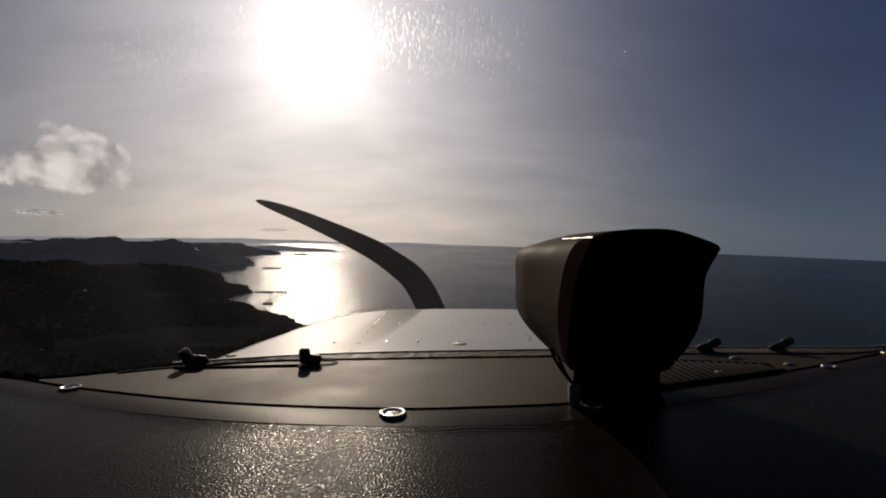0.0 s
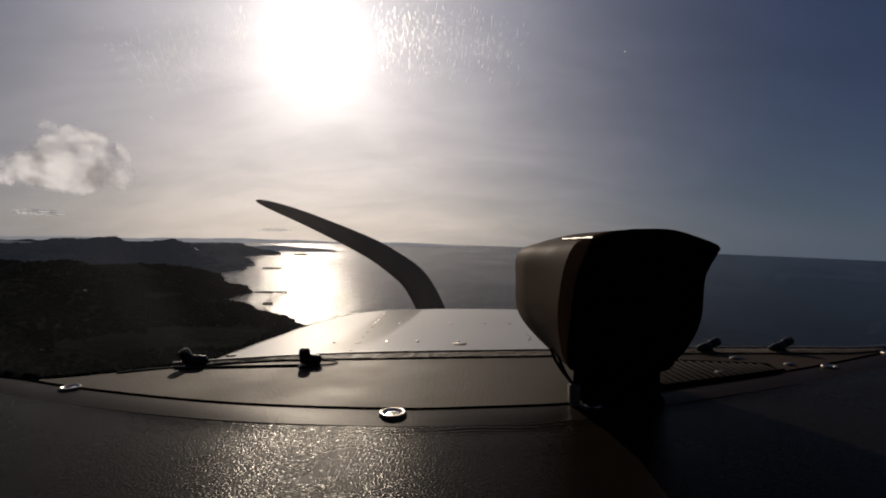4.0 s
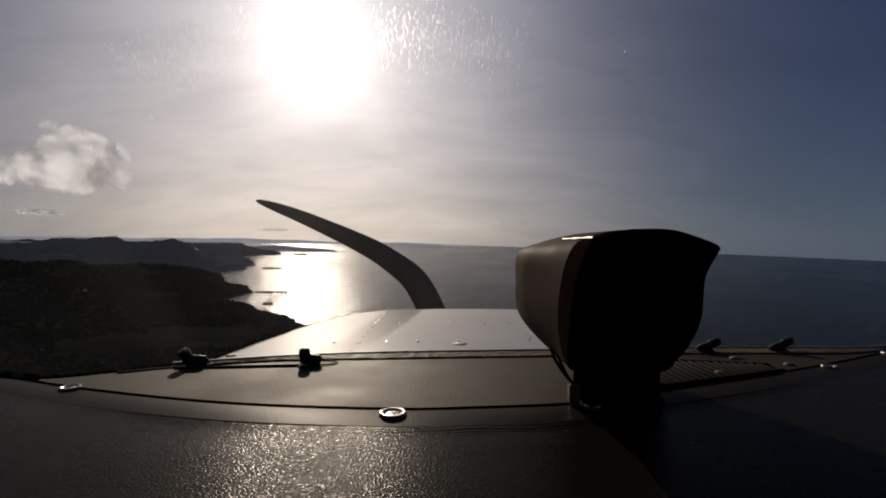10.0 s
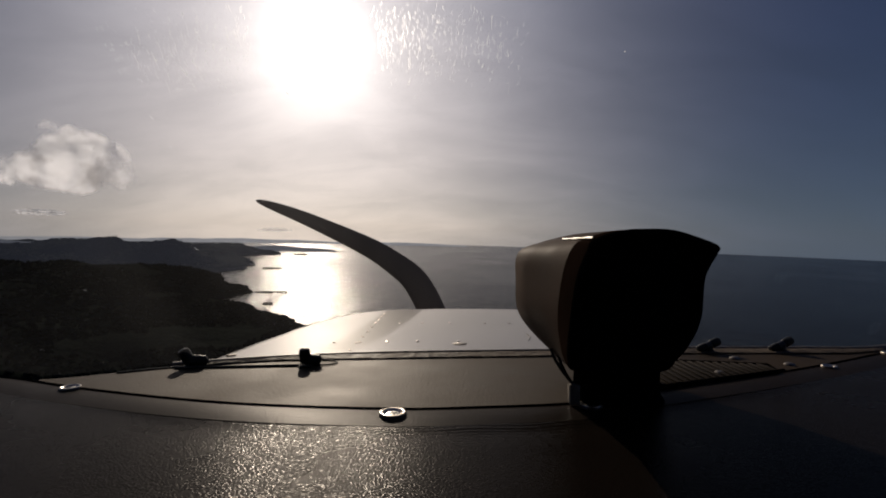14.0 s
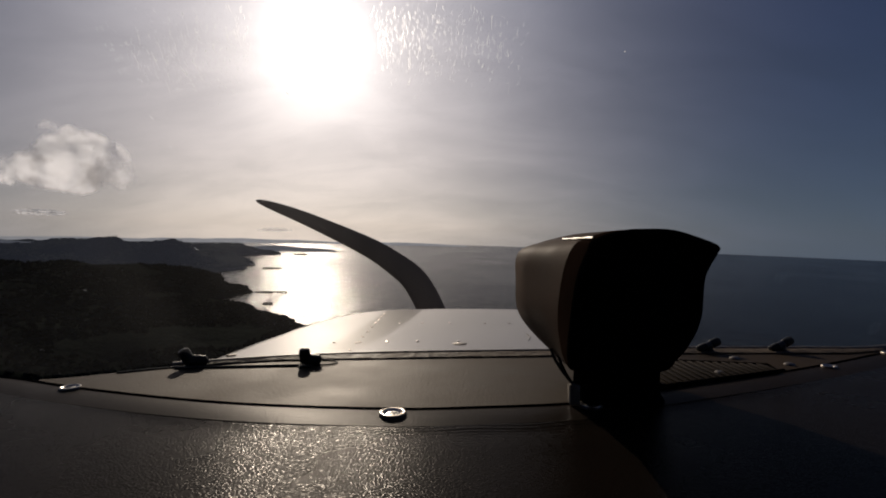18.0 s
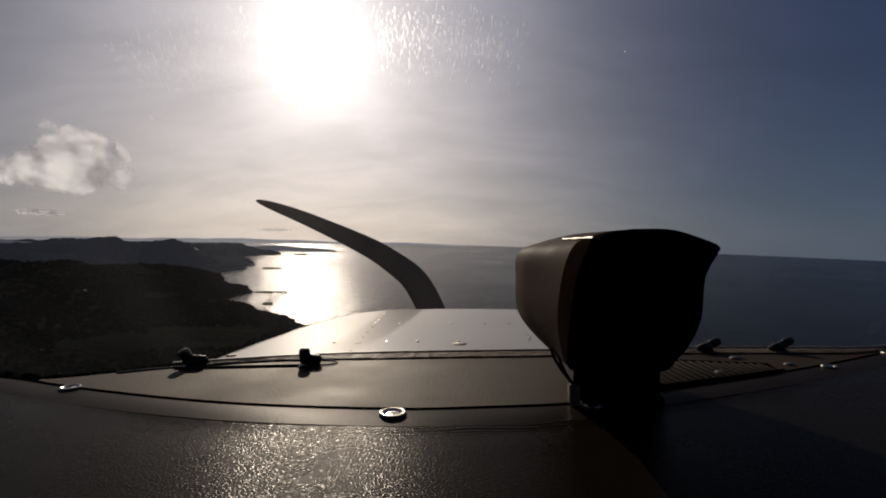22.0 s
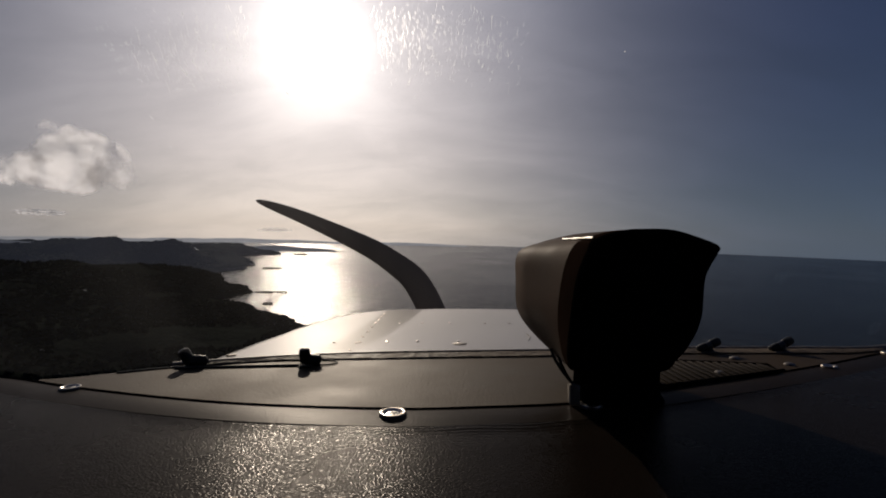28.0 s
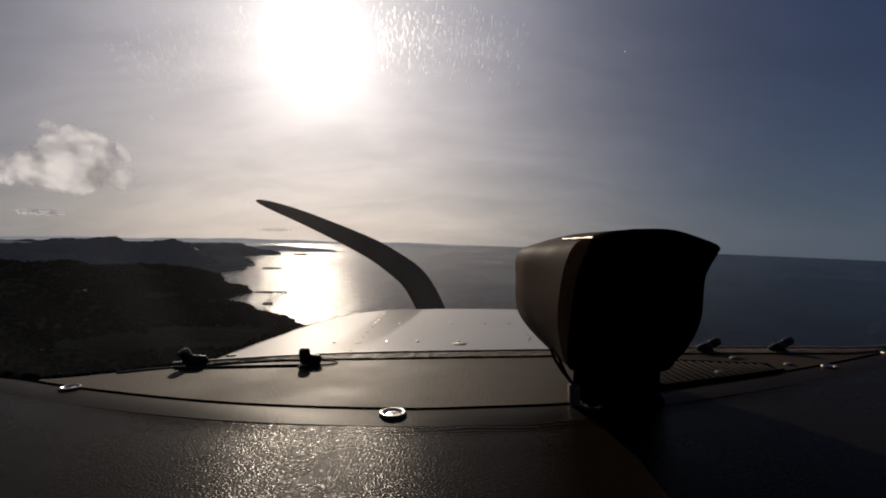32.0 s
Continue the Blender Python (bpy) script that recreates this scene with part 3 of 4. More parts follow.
# ---- windshield latches ----
def windshield_latch(m, aim, tilt, length, group):
    ob = thing("windshield_latch", "small black rubber-capped latch on the windshield deck", "latch", m, group=group)
    part("foot", box((-0.009, -0.004, 0.0), (0.009, 0.004, 0.0022), 0.0008), BLACK, ob)
    part("post", turned([(0.0052, 0.001), (0.0048, 0.004), (0.0036, 0.006), (0.0036, 0.008), (0, 0.0085)], 16), BLACK, ob)
    d = Vector((math.sin(aim) * math.cos(tilt), math.cos(aim) * math.cos(tilt), math.sin(tilt)))
    c = Vector((0, 0, 0.0085))
    a, b = c - d * length / 2, c + d * length / 2
    part("barrel", tube([a, b], 0.0036, 14), LATCH, ob, "dull black barrel")
    for e, s in ((a, 1), (b, -1)):
        pts = [e - d * s * q for q in (0.0042, 0.003, 0.0, -0.005, -0.0056)]
        part("end_cap", tube(pts, [0.0020, 0.0036, 0.0042, 0.0042, 0.0036], 14), RUBBER, ob)


def deck_spot(x, y, dz=0.0008):
    return Matrix.Translation((x, y, ZD + dz))


def turn_latch(m, lean):
    """Black latch with a rounded knob over a short body."""
    ob = thing("windshield_latch", "small black rubber turn latch with a rounded knob", "latch", m, group="left latches")
    part("foot", box((-0.007, -0.010, 0.0), (0.004, 0.003, 0.0018), 0.0007), BLACK, ob)
    part("body", tube([(-0.004, 0, 0.0045), (-0.002, 0, 0.0052), (0.005, 0, 0.0048), (0.0085, 0, 0.0046), (0.0098, 0, 0.0044)],
                      [0.0035, 0.0048, 0.0047, 0.0043, 0.0026], 16), BLACK, ob)
    a, b = Vector((-0.0035, -0.001, 0.003)), Vector((-0.0035 + lean, -0.002, 0.0118))
    part("knob", tube([a, a.lerp(b, 0.5), b, b + (b - a).normalized() * 0.0025, b + (b - a).normalized() * 0.0036],
                      [0.0042, 0.0046, 0.0048, 0.0040, 0.0018], 16), RUBBER, ob)


turn_latch(deck_spot(-0.2098, 0.402), -0.0045)
turn_latch(deck_spot(-0.1137, 0.405), -0.0002)
windshield_latch(deck_spot(0.2550, 0.456, -0.001), radians(84), radians(22), 0.016, "right latches")
windshield_latch(deck_spot(0.3260, 0.458, -0.001), radians(84), radians(24), 0.017, "right latches")


# ---- chrome screws with finishing washers ----
def finishing_screw(m, r):
    ob = thing("finishing_screw", "chrome screw in a raised finishing washer", "screw", m, group="glareshield screws")
    # washer wall coloured darker than the rim to stand for its shade
    part("cup", turned([(r, 0), (r * 0.98, r * 0.08), (r * 0.92, r * 0.22)], 28), CUP, ob, "washer side, its shade put in as dark colour")
    part("rim", turned([(r * 0.93, r * 0.21), (r * 0.90, r * 0.27), (r * 0.82, r * 0.29), (r * 0.74, r * 0.26), (r * 0.60, r * 0.15), (r * 0.5, r * 0.03)], 28),
         CHROME, ob, "bright worn rim")
    head = part("head", turned([(r * 0.54, r * 0.06), (r * 0.5, r * 0.14), (r * 0.3, r * 0.18), (0, r * 0.20)], 24), STEEL, ob)
    for a in (0.4, 0.4 + math.pi / 2):
        slot = part("slot", box((-r * 0.3, -r * 0.06, r * 0.16), (r * 0.3, r * 0.06, r * 0.215)), RUBBER, head)
        slot.rotation_euler = (0, 0, a)


for x, y, r in ((-0.2652, 0.338, 0.0070), (-0.0300, 0.2845, 0.0084), (0.0935, 0.3005, 0.0075), (0.325, 0.400, 0.0060), (0.4235, 0.449, 0.0078)):
    finishing_screw(deck_spot(x, y, 0.0004), r)


def deck_screw(m):
    ob = thing("deck_screw", "small domed steel screw in the deck panel", "screw", m, group="deck screws")
    part("head", turned([(0.0042, 0), (0.0040, 0.0010), (0.0026, 0.0020), (0, 0.0023)], 18), DULL, ob)


for x, y in ((0.2203, 0.3788), (0.2633, 0.4291), (0.2962, 0.4063), (0.241, 0.4610), (0.11, 0.345)):
    deck_screw(deck_spot(x, y))


# ---- ribbed air vent ----
def build_vent():
    ob = thing("air_vent", "dark ribbed demister grille let into the deck", "vent", deck_spot(0, 0, 0.001))
    n = 17
    for k in range(n):
        x = 0.160 + 0.108 * k / (n - 1)
        y0 = 0.343 + 0.36 * (x - 0.16)
        y1 = 0.424 - 0.18 * (x - 0.16)
        part("slat", box((x - 0.0017, y0, 0.0), (x + 0.0017, max(y1, y0 + 0.01), 0.0018), 0.0005), SLAT, ob)
    rim = [(0.156, 0.338, 0.001), (0.27, 0.383, 0.001), (0.276, 0.404, 0.001), (0.156, 0.428, 0.001), (0.156, 0.338, 0.001)]
    part("rim", tube(rim, 0.0010, 8), GASKET, ob)


build_vent()


# ---- magnetic compass on its stand ----
FACE_EDGE = [(0.0807, 0.0052), (0.0958, 0.0100), (0.111, 0.0109), (0.1231, 0.0103), (0.1352, 0.0070), (0.1477, 0.0018), (0.1467, -0.0027),
             (0.1404, -0.0149), (0.1383, -0.0361), (0.1328, -0.0497), (0.1246, -0.0597), (0.1155, -0.0660), (0.0746, -0.0660),
             (0.0670, -0.0603), (0.0679, -0.0391), (0.0716, -0.0149), (0.0770, -0.0012)]
BACK_EDGE = [(0.0792, 0.0059), (0.1017, 0.0113), (0.1220, 0.0133), (0.1423, 0.0124), (0.1604, 0.0090), (0.1785, 0.0023),
             (0.1785, -0.0068), (0.1762, -0.0282), (0.1739, -0.0497), (0.1660, -0.0678), (0.1536, -0.0791), (0.1401, -0.0881),
             (0.1017, -0.0892), (0.0853, -0.0802), (0.0604, -0.0520), (0.0574, -0.0248), (0.0593, -0.0028)]


def rounded_loop(points, per=5):
    """Closed smooth loop through control points."""
    n = len(points)
    out = []
    for i in range(n):
        p0, p1, p2, p3 = (Vector(points[(i + k - 1) % n]) for k in range(4))
        for s in range(per):
            t = s / per
            out.append(0.5 * (2 * p1 + (p2 - p0) * t + (2 * p0 - 5 * p1 + 4 * p2 - p3) * t * t + (3 * p1 - p0 - 3 * p2 + p3) * t ** 3))
    return out


def build_compass():
    ob = thing("compass", "black and brown-grey magnetic compass on a short stand", "compass", Matrix.Translation((0, 0, 0)))
    f, b = rounded_loop(FACE_EDGE), rounded_loop(BACK_EDGE)
    cf, cb = Vector((0.107, -0.028)), Vector((0.120, -0.038))
    bm = bmesh.new()
    rings = []
    for y, t, k in ((0.2758, 0.177, 0.99), (0.2762, 0.180, 1.0), (0.30, 0.378, 1.0), (0.345, 0.751, 1.0),
                    (0.375, 1.0, 1.0), (0.384, 1.0, 0.96), (0.389, 1.0, 0.86), (0.391, 1.0, 0.6)):
        ring = []
        for p, q in zip(f, b):
            e, c = p.lerp(q, t), cf.lerp(cb, t)
            e = c + (e - c) * k
            ring.append(bm.verts.new((e.x, y, e.y)))
        rings.append(ring)
    n = len(f)
    for r0, r1 in zip(rings, rings[1:]):
        for s in range(n):
            bm.faces.new((r0[s], r0[(s + 1) % n], r1[(s + 1) % n], r1[s]))
    bm.faces.new(rings[-1])
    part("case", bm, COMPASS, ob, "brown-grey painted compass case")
    bm = bmesh.new()
    rings = []
    for y, t, k in ((0.256, 0.0, 0.985), (0.2545, 0.0, 1.0), (0.2580, 0.034, 1.0), (0.2750, 0.170, 1.0), (0.2757, 0.176, 0.998), (0.2758, 0.177, 0.97)):
        ring = []
        for p, q in zip(f, b):
            e, c = p.lerp(q, t), cf.lerp(cb, t)
            e = c + (e - c) * k
            ring.append(bm.verts.new((e.x, y, e.y)))
        rings.append(ring)
    for r0, r1 in zip(rings, rings[1:]):
        for s in range(n):
            bm.faces.new((r0[s], r0[(s + 1) % n], r1[(s + 1) % n], r1[s]))
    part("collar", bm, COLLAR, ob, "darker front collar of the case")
    # sun glint on the case edge, drawn as a thin bright metal tube
    glint = [(0.0806 - 0.0007 * k / 12, 0.2555 + 0.0625 * k / 12, 0.0062 + 0.0004 * k / 12) for k in range(13)]
    part("glint_strip", tube(glint, [0.0005 + 0.0002 * math.sin(k * 1.3) for k in range(13)], 8), EDGE, ob, "thin bright tube added as the sun glint on the case edge")
    bm = bmesh.new()
    rings = []
    for y, k in ((0.2530, 0.985), (0.2530, 0.93), (0.2565, 0.90)):
        rings.append([bm.verts.new((cf.x + (p.x - cf.x) * k, y, cf.y + (p.y - cf.y) * k)) for p in f])
    rings.insert(0, [bm.verts.new((cf.x + (p.x - cf.x) * 1.002, 0.2556, cf.y + (p.y - cf.y) * 1.002)) for p in f])
    for r0, r1 in zip(rings, rings[1:]):
        for s in range(n):
            bm.faces.new((r0[s], r0[(s + 1) % n], r1[(s + 1) % n], r1[s]))
    part("bezel", bm, FACE, ob, "black bezel")
    bm = bmesh.new()
    bm.faces.new([bm.verts.new((cf.x + (p.x - cf.x) * 0.905, 0.2562, cf.y + (p.y - cf.y) * 0.905)) for p in f])
    part("face", bm, FACE, ob, "unlit black compass face", smooth=False)
    bm = bmesh.new()
    rings = []
    for z, hx, hy in ((-0.060, 0.028, 0.019), (-0.072, 0.0268, 0.0175), (-0.084, 0.0262, 0.017), (-0.094, 0.0265, 0.0175), (-0.0975, 0.0285, 0.020), (-0.0992, 0.0285, 0.020)):
        ring = []
        for s in range(32):
            a = 2 * math.pi * s / 32
            ca, sa = math.cos(a), math.sin(a)
            ring.append(bm.verts.new((0.1155 + hx * math.copysign(abs(ca) ** 0.5, ca), 0.3185 + hy * math.copysign(abs(sa) ** 0.5, sa), z)))
        rings.append(ring)
    for r0, r1 in zip(rings, rings[1:]):
        for s in range(32):
            bm.faces.new((r0[s], r0[(s + 1) % 32], r1[(s + 1) % 32], r1[s]))
    bm.faces.new(rings[-1])
    bm.faces.new(rings[0])
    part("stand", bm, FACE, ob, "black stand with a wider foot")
    for off in (0.0, 0.0042):
        pts = []
        for k in range(17):
            t = k / 16
            pts.append((0.074 + off * (1 - t) + 0.010 * t + 0.004 * t * t, 0.325 - 0.012 * t, -0.068 - 0.023 * t ** 0.75 - off * 0.3))
        part("lamp_wire", tube(pts, 0.0011, 8), RUBBER, ob, "black lamp wire")
    clip = box((0.0800, 0.300, -0.0990), (0.0868, 0.306, -0.086), 0.0012)
    part("wire_clip", clip, CLEAR, ob, "clear plastic wire clip")


build_compass()


# ---- engine cowling ----
def cowl_point(y, a):
    """Point on the cowling at station y; a runs -1..1 from side to side."""
    w = 0.30 - 0.10 * max(0.0, (y - 1.0) / 0.57) ** 1.5
    x = w * math.copysign(abs(a) ** 0.8, a)
    r = ((abs(x) / 0.25) ** 4 + (max(0.0, y - 0.30) / 0.68) ** 4) ** 0.25
    fall = 1.25 * max(0.0, r - 0.955) ** 1.5
    fall = 0.17 * math.tanh(fall / 0.17)
    return Vector((0.033 * min(y, 1.0) + x, y, -0.1045 - 0.03 * (y - 0.46) - 0.058 * x * x - fall))


def build_cowl():
    ob = thing("engine_cowling", "glossy off-white painted engine cowling with rivets", "cowling")
    bm = bmesh.new()
    ys = [0.462 + (1.57 - 0.462) * (k / 90) for k in range(91)]
    rows = []
    for y in ys:
        row = [cowl_point(y, -1 + 2 * s / 80) for s in range(81)]
        row = [row[0] + Vector((0, 0, -0.45))] + row + [row[-1] + Vector((0, 0, -0.45))]
        rows.append([bm.verts.new(p) for p in row])
    for r0, r1 in zip(rows, rows[1:]):
        for s in range(len(r0) - 1):
            bm.faces.new((r0[s], r0[s + 1], r1[s + 1], r1[s]))
    bm.faces.new(rows[-1])
    part("shell", bm, WHITE, ob)
    rivet_me = None
    spots = [(0.50 + 0.045 * k, -0.30 - 0.008 * k) for k in range(9)] + [(0.55, -0.40 + 0.1 * k) for k in range(5)] + [(0.72, -0.22 + 0.1 * k) for k in range(5)]
    def upright(y, a):
        """Pose flush on the skin."""
        p = cowl_point(y, a)
        n = (cowl_point(y, a + 0.01) - p).cross(cowl_point(y + 0.01, a) - p).normalized()
        return Matrix.Translation(p) @ n.to_track_quat("Z", "Y").to_matrix().to_4x4()

    for y, a in spots:
        if rivet_me is None:
            r = part("rivet", turned([(0.0021, 0), (0.0019, 0.0006), (0.0010, 0.0010), (0, 0.0011)], 12), CHROME, ob, "bright rivet")
            rivet_me = r.data
        else:
            r = new("rivet", rivet_me)
            r.parent = ob
        r.matrix_basis = upright(y, a)
    cap = part("filler_cap", turned([(0.0080, 0), (0.0078, 0.0008), (0.006, 0.0012), (0, 0.0014)], 20), DULL, ob, "small dull metal flush cap")
    cap.matrix_basis = upright(0.535, 0.001)
    hair = [cowl_point(0.56 + 0.05 * k / 10, 0.20 + 0.016 * math.sin(k / 10 * 2.2)) + Vector((0, 0, 0.0006)) for k in range(11)]
    part("scuff", tube(hair, 0.0005, 6), SEAL, ob, "short dark curved scuff in the paint")
    cap = part("latch_plate", turned([(0.005, 0), (0.0046, 0.0012), (0, 0.0017)], 16), CUP, ob, "small dull metal fastener")
    cap.matrix_basis = upright(0.482, -0.72)


build_cowl()


# ---- propeller at rest ----
BLADE_X = [(0.0, -0.065), (0.12, -0.105), (0.25, -0.159), (0.36, -0.221), (0.50, -0.321), (0.75, -0.520), (0.88, -0.623), (1.0, -0.715)]
BLADE_Z = [(0.0, -0.02), (0.12, 0.092), (0.25, 0.188), (0.36, 0.243), (0.50, 0.306), (0.75, 0.397), (0.88, 0.438), (1.0, 0.470)]
BLADE_WIDTH = [(0.0, 0.045), (0.2, 0.045), (0.36, 0.039), (0.50, 0.033), (0.75, 0.0230), (0.88, 0.0170), (1.0, 0.0085)]


def along(t):
    """Centre line of a blade from root to tip."""
    return Vector((curve_at(BLADE_X, t), 0, curve_at(BLADE_Z, t)))


def build_propeller():
    hub = Vector((0.062, 1.66, -0.30))
    ob = thing("propeller", "black two-blade propeller with curved blades, at rest", "propeller", Matrix.Translation(hub))
    part("spinner", turned([(0.080, -0.09), (0.080, -0.02), (0.074, 0.07), (0.058, 0.15), (0.034, 0.20), (0, 0.215)], 32), WHITE, ob,
         "white spinner").rotation_euler = (radians(-90), 0, 0)
    for turn in (0, math.pi):
        bm = bmesh.new()
        rows = []
        n = 72
        for k in range(n + 1):
            t = 1 - (1 - k / n) ** 1.4
            # centre line bends over to the tip like a scimitar
            c, d = along(t), (along(min(1.0, t + 0.01)) - along(max(0.0, t - 0.01))).normalized()
            side = Vector((d.z, 0, -d.x))
            w = curve_at(BLADE_WIDTH, t) * (1 - t ** 40) ** 0.5 + 0.0008
            th = 0.011 * (1 - 0.8 * t) + 0.001
            ring = []
            for s in range(12):
                a = 2 * math.pi * s / 12
                ring.append(bm.verts.new(c + side * w * math.cos(a) + Vector((0, th * math.sin(a) + 0.25 * w * math.cos(a) * (1 - t), 0))))
            rows.append(ring)
        for r0, r1 in zip(rows, rows[1:]):
            for s in range(12):
                bm.faces.new((r0[s], r0[(s + 1) % 12], r1[(s + 1) % 12], r1[s]))
        bm.faces.new(rows[0])
        bm.faces.new(rows[-1])
        part("blade", bm, BLADE, ob, "matt black curved blade").rotation_euler = (0, turn, 0)


build_propeller()


# ---- windshield ----
def glass_material():
    m = bpy.data.materials.new("windshield_acrylic")
    m.use_nodes = True
    nt = m.node_tree
    nt.nodes.clear()
    t = nt.nodes.new("ShaderNodeBsdfTransparent")
    t.inputs[0].default_value = (0.97, 0.97, 0.98, 1)
    g = nt.nodes.new("ShaderNodeBsdfGlossy")
    g.inputs["Roughness"].default_value = 0.02
    fr = nt.nodes.new("ShaderNodeFresnel")
    fr.inputs[0].default_value = 1.12
    mix = nt.nodes.new("ShaderNodeMixShader")
    nt.links.new(fr.outputs[0], mix.inputs[0])
    nt.links.new(t.outputs[0], mix.inputs[1])
    nt.links.new(g.outputs[0], mix.inputs[2])
    # thin film of dust and wiping smears that scatters sunlight
    dust = nt.nodes.new("ShaderNodeBsdfTranslucent")
    dust.inputs[0].default_value = (0.74, 0.82, 0.92, 1)
    smear = nt.nodes.new("ShaderNodeBsdfRefraction")
    smear.inputs["Color"].default_value = (0.95, 0.95, 1.0, 1)
    smear.inputs["Roughness"].default_value, smear.inputs["IOR"].default_value = 0.85, 1.45
    film = nt.nodes.new("ShaderNodeMixShader")
    film.inputs[0].default_value = 0.6
    nt.links.new(dust.outputs[0], film.inputs[1])
    nt.links.new(smear.outputs[0], film.inputs[2])
    co = nt.nodes.new("ShaderNodeTexCoord")
    mp = nt.nodes.new("ShaderNodeMapping")
    mp.inputs["Scale"].default_value = (14.0, 3.0, 3.0)
    nt.links.new(co.outputs["Object"], mp.inputs[0])
    n = nt.nodes.new("ShaderNodeTexNoise")
    n.inputs["Scale"].default_value, n.inputs["Detail"].default_value = 1.6, 6
    nt.links.new(mp.outputs[0], n.inputs["Vector"])
    r = nt.nodes.new("ShaderNodeMapRange")
    r.inputs[1].default_value, r.inputs[2].default_value = 0.3, 0.7
    r.inputs[3].default_value, r.inputs[4].default_value = 0.0023, 0.0062
    nt.links.new(n.outputs[0], r.inputs[0])
    dusty = nt.nodes.new("ShaderNodeMixShader")
    nt.links.new(r.outputs[0], dusty.inputs[0])
    nt.links.new(mix.outputs[0], dusty.inputs[1])
    nt.links.new(film.outputs[0], dusty.inputs[2])
    o = nt.nodes.new("ShaderNodeOutputMaterial")
    nt.links.new(dusty.outputs[0], o.inputs[0])
    return m


def screen_point(x, t):
    base = curve_at(SCREEN, x) + 0.006
    return Vector((x * (1 - 0.10 * t), base - 0.62 * t - 0.05 * t * t, ZD + 0.002 + 0.52 * t))


def screen_hit(dx, dz):
    """Where the line of sight (dx, 1, dz) meets the pane: its x and t."""
    y, t = 0.3, 0.3
    for _ in range(60):
        t = 0.5 * t + 0.5 * (dz * y - ZD - 0.002) / 0.52
        x = dx * y / (1 - 0.10 * t)
        y = 0.5 * y + 0.5 * screen_point(x, t).y
    return x, t


# single deeper nicks: bearing, height, length, lean
NICKS = [(-0.552, 0.385, 0.0038, 0.35), (-0.760, -0.082, 0.0020, 0.9), (-0.522, 0.005, 0.0022, 0.5), (-0.617, 0.283, 0.0020, 0.5),
         (-0.575, 0.218, 0.0012, 0.6), (0.093, 0.441, 0.0015, 0.0), (0.084, 0.391, 0.0016, -0.2), (-0.070, 0.358, 0.0026, -0.3),
         (-0.058, 0.325, 0.0016, -0.3), (0.382, 0.420, 0.0009, 0.1), (-0.456, -0.165, 0.0007, 0.2), (-0.549, 0.500, 0.0010, 0.3),
         (-0.718, -0.236, 0.0012, 0.8), (-0.302, 0.345, 0.0020, 0.7), (-0.330, 0.333, 0.0018, 0.6)]


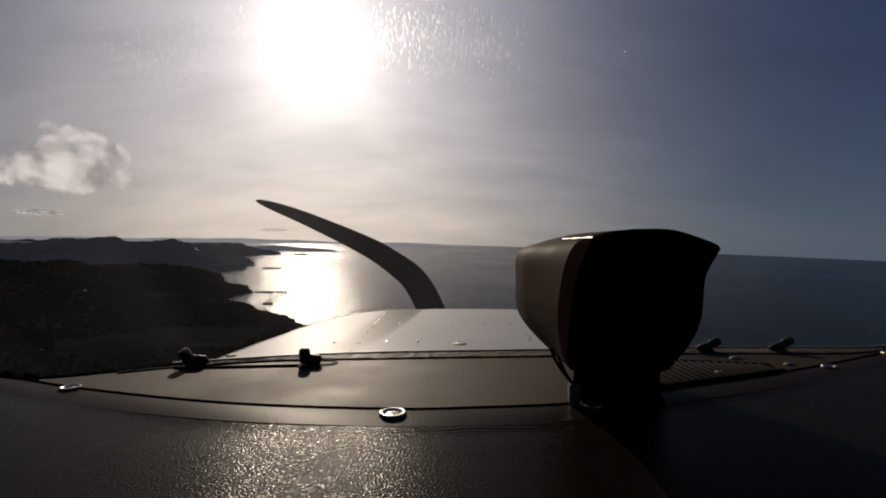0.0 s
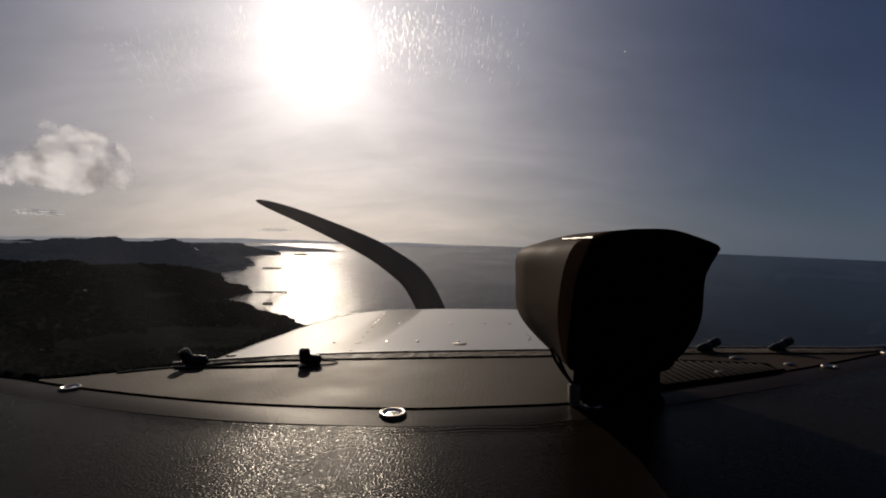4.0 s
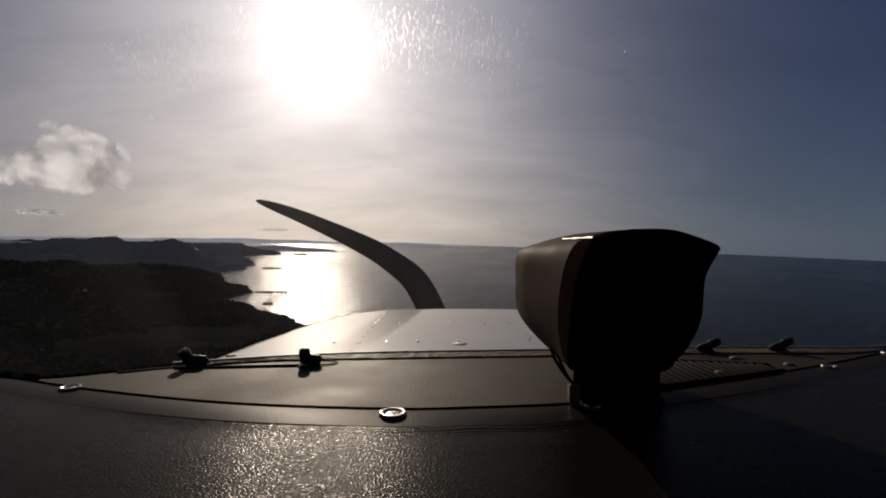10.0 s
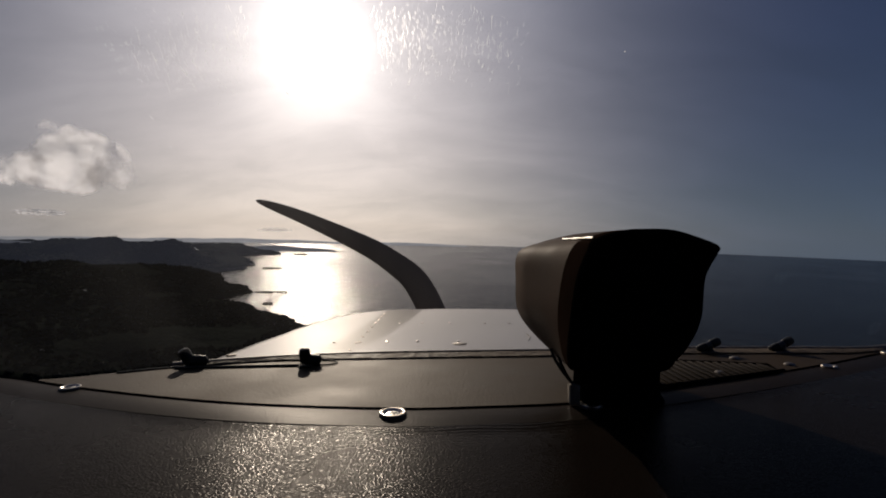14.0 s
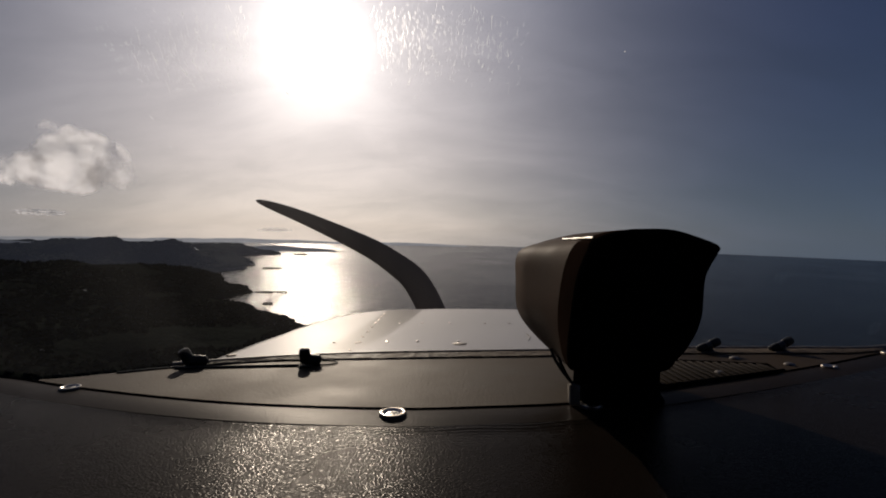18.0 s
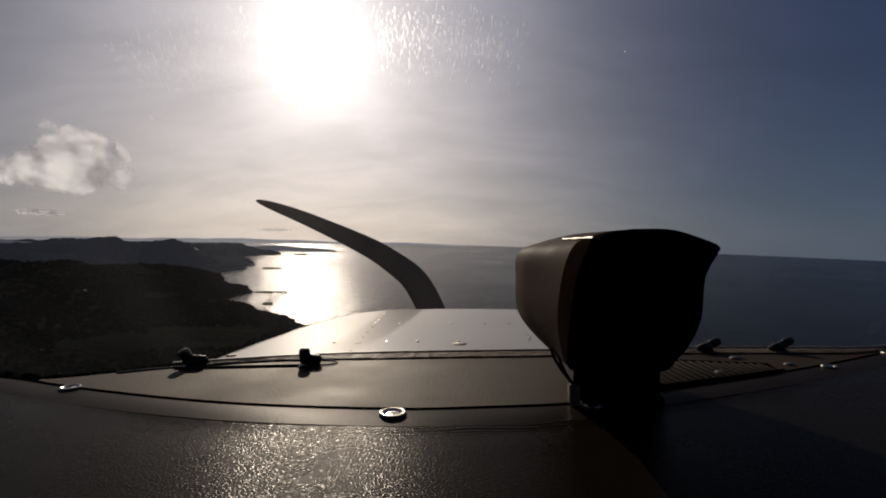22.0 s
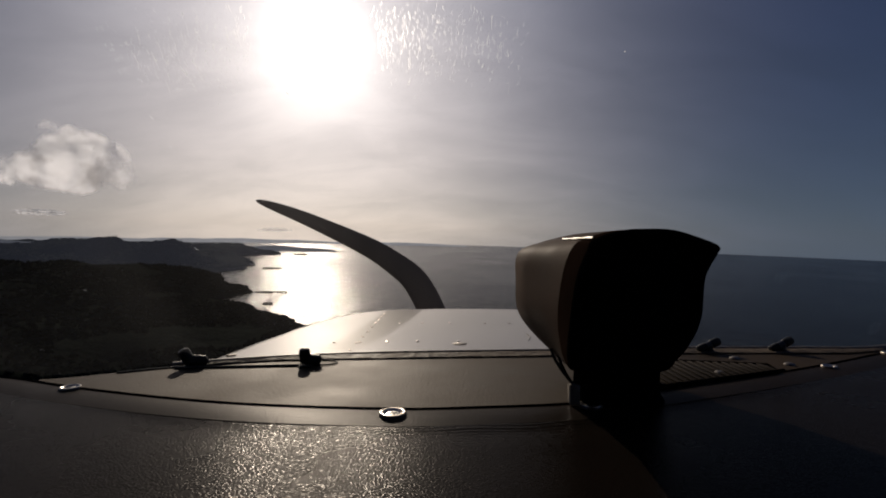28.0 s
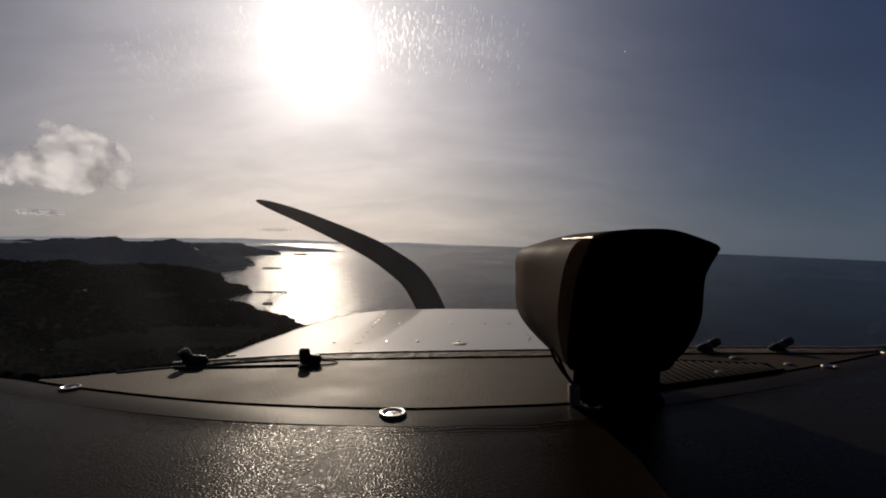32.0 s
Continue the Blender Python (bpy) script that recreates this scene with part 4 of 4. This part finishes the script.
def build_windshield():
    ob = thing("window_1", "curved clear acrylic windshield, finely scratched", "windshield", kind="structure")
    pane = part("pane", sheet(lambda u, v: screen_point(0.62 - 1.24 * u, v), 60, 24), glass_material(), ob, recalc=False)
    if pane.data.polygons[700].normal.y > 0:
        pane.data.flip_normals()
    pane.visible_shadow = False
    rng = random.Random(9)
    m = bpy.data.materials.new("scratch_glint")
    m.use_nodes = True
    nt = m.node_tree
    nt.nodes.clear()
    tr = nt.nodes.new("ShaderNodeBsdfTranslucent")
    tr.inputs[0].default_value = (0.93, 0.97, 1.0, 1)
    rf = nt.nodes.new("ShaderNodeBsdfRefraction")
    rf.inputs["Roughness"].default_value, rf.inputs["IOR"].default_value = 0.75, 1.30
    mx = nt.nodes.new("ShaderNodeMixShader")
    mx.inputs[0].default_value = 0.17
    nt.links.new(tr.outputs[0], mx.inputs[1])
    nt.links.new(rf.outputs[0], mx.inputs[2])
    o = nt.nodes.new("ShaderNodeOutputMaterial")
    thin = nt.nodes.new("ShaderNodeBsdfTransparent")
    half = nt.nodes.new("ShaderNodeMixShader")
    half.inputs[0].default_value = 0.9
    nt.links.new(thin.outputs[0], half.inputs[1])
    nt.links.new(mx.outputs[0], half.inputs[2])
    nt.links.new(half.outputs[0], o.inputs[0])
    verts, faces = [], []
    for k in range(2400):
        # fine wiping scratches in an arc across the pane
        u = rng.gauss(0, 1)
        x = -0.060 + 0.047 * u
        if not -0.15 < x < 0.04:
            continue
        t = 0.367 + 0.10 * (x + 0.06) - 1.0 * (x + 0.04) ** 2 + rng.gauss(0, 0.0115)
        p = screen_point(x, t)
        if (p.normalized() - Vector((-0.2663, 1.0, 0.4350)).normalized()).length < 0.115:
            continue
        dt = rng.uniform(0.0007, 0.0030) * (2.6 if rng.random() < 0.05 else 1)
        lean = rng.gauss(0.25 * (x + 0.06) * 4 - 0.12, 0.12)
        q = screen_point(x + lean * dt * 0.52, t - dt)
        w = Vector((rng.uniform(0.00002, 0.00006), 0, 0))
        back = Vector((0, -0.0006, -0.0006))
        n0 = len(verts)
        verts += [p - w + back, p + w + back, q + w + back, q - w + back]
        faces.append((n0, n0 + 1, n0 + 2, n0 + 3))
    for dx, dz, length, lean in NICKS:
        x, t = screen_hit(dx, dz)
        p, q = screen_point(x, t), screen_point(x + lean * length, t - length * 1.3)
        w, back = Vector((0.00022, 0, 0)), Vector((0, -0.0006, -0.0006))
        n0 = len(verts)
        verts += [p - w * 0.4 + back, p + w * 0.4 + back, q + w + back, q - w + back]
        faces.append((n0, n0 + 1, n0 + 2, n0 + 3))
    me = bpy.data.meshes.new("scratches")
    me.from_pydata(verts, [], faces)
    me.materials.append(m)
    s = new("scratches", me)
    s.parent = ob
    tagged(s, "fine bright wiping scratches in the acrylic", kind="stuff")


build_windshield()


# ---- cabin round the camera ----
def build_cabin():
    def wall(name, bm, label):
        ob = part(name, bm, CABIN)
        ob.matrix_world = AIR
        tagged(ob, label, "cabin", kind="structure")
    wall("ceiling", box((-0.60, -1.6, 0.43), (0.60, -0.24, 0.46)), "grey cabin roof lining")
    wall("wall_rear", box((-0.62, -1.64, -0.9), (0.62, -1.6, 0.46)), "grey rear cabin bulkhead")
    wall("wall_left", box((-0.66, -1.6, -0.9), (-0.62, 0.40, -0.12)), "grey cabin side below the window line")
    wall("wall_right", box((0.62, -1.6, -0.9), (0.66, 0.40, -0.12)), "grey cabin side below the window line")
    wall("post_left", box((-0.64, -0.75, -0.12), (-0.60, -0.67, 0.43)), "grey door post")
    wall("post_right", box((0.60, -0.75, -0.12), (0.64, -0.67, 0.43)), "grey door post")
    # unseen quarters and lintels added to cut skylight from the sides and rear
    wall("unseen_quarter_left", box((-0.66, -1.6, -0.12), (-0.62, -0.75, 0.43)), "unseen grey rear cabin side, added to block skylight")
    wall("unseen_quarter_right", box((0.62, -1.6, -0.12), (0.66, -0.75, 0.43)), "unseen grey rear cabin side, added to block skylight")
    wall("unseen_lintel_left", box((-0.66, -0.75, 0.30), (-0.62, -0.20, 0.43)), "unseen grey panel over the side window, added to block skylight")
    wall("unseen_lintel_right", box((0.62, -0.75, 0.30), (0.66, -0.20, 0.43)), "unseen grey panel over the side window, added to block skylight")
    wall("floor", box((-0.62, -1.6, -0.94), (0.62, 0.40, -0.9)), "grey cabin floor")
    wall("wall_front", box((-0.62, -0.12, -0.9), (0.62, -0.10, -0.13)), "dark instrument panel")


build_cabin()
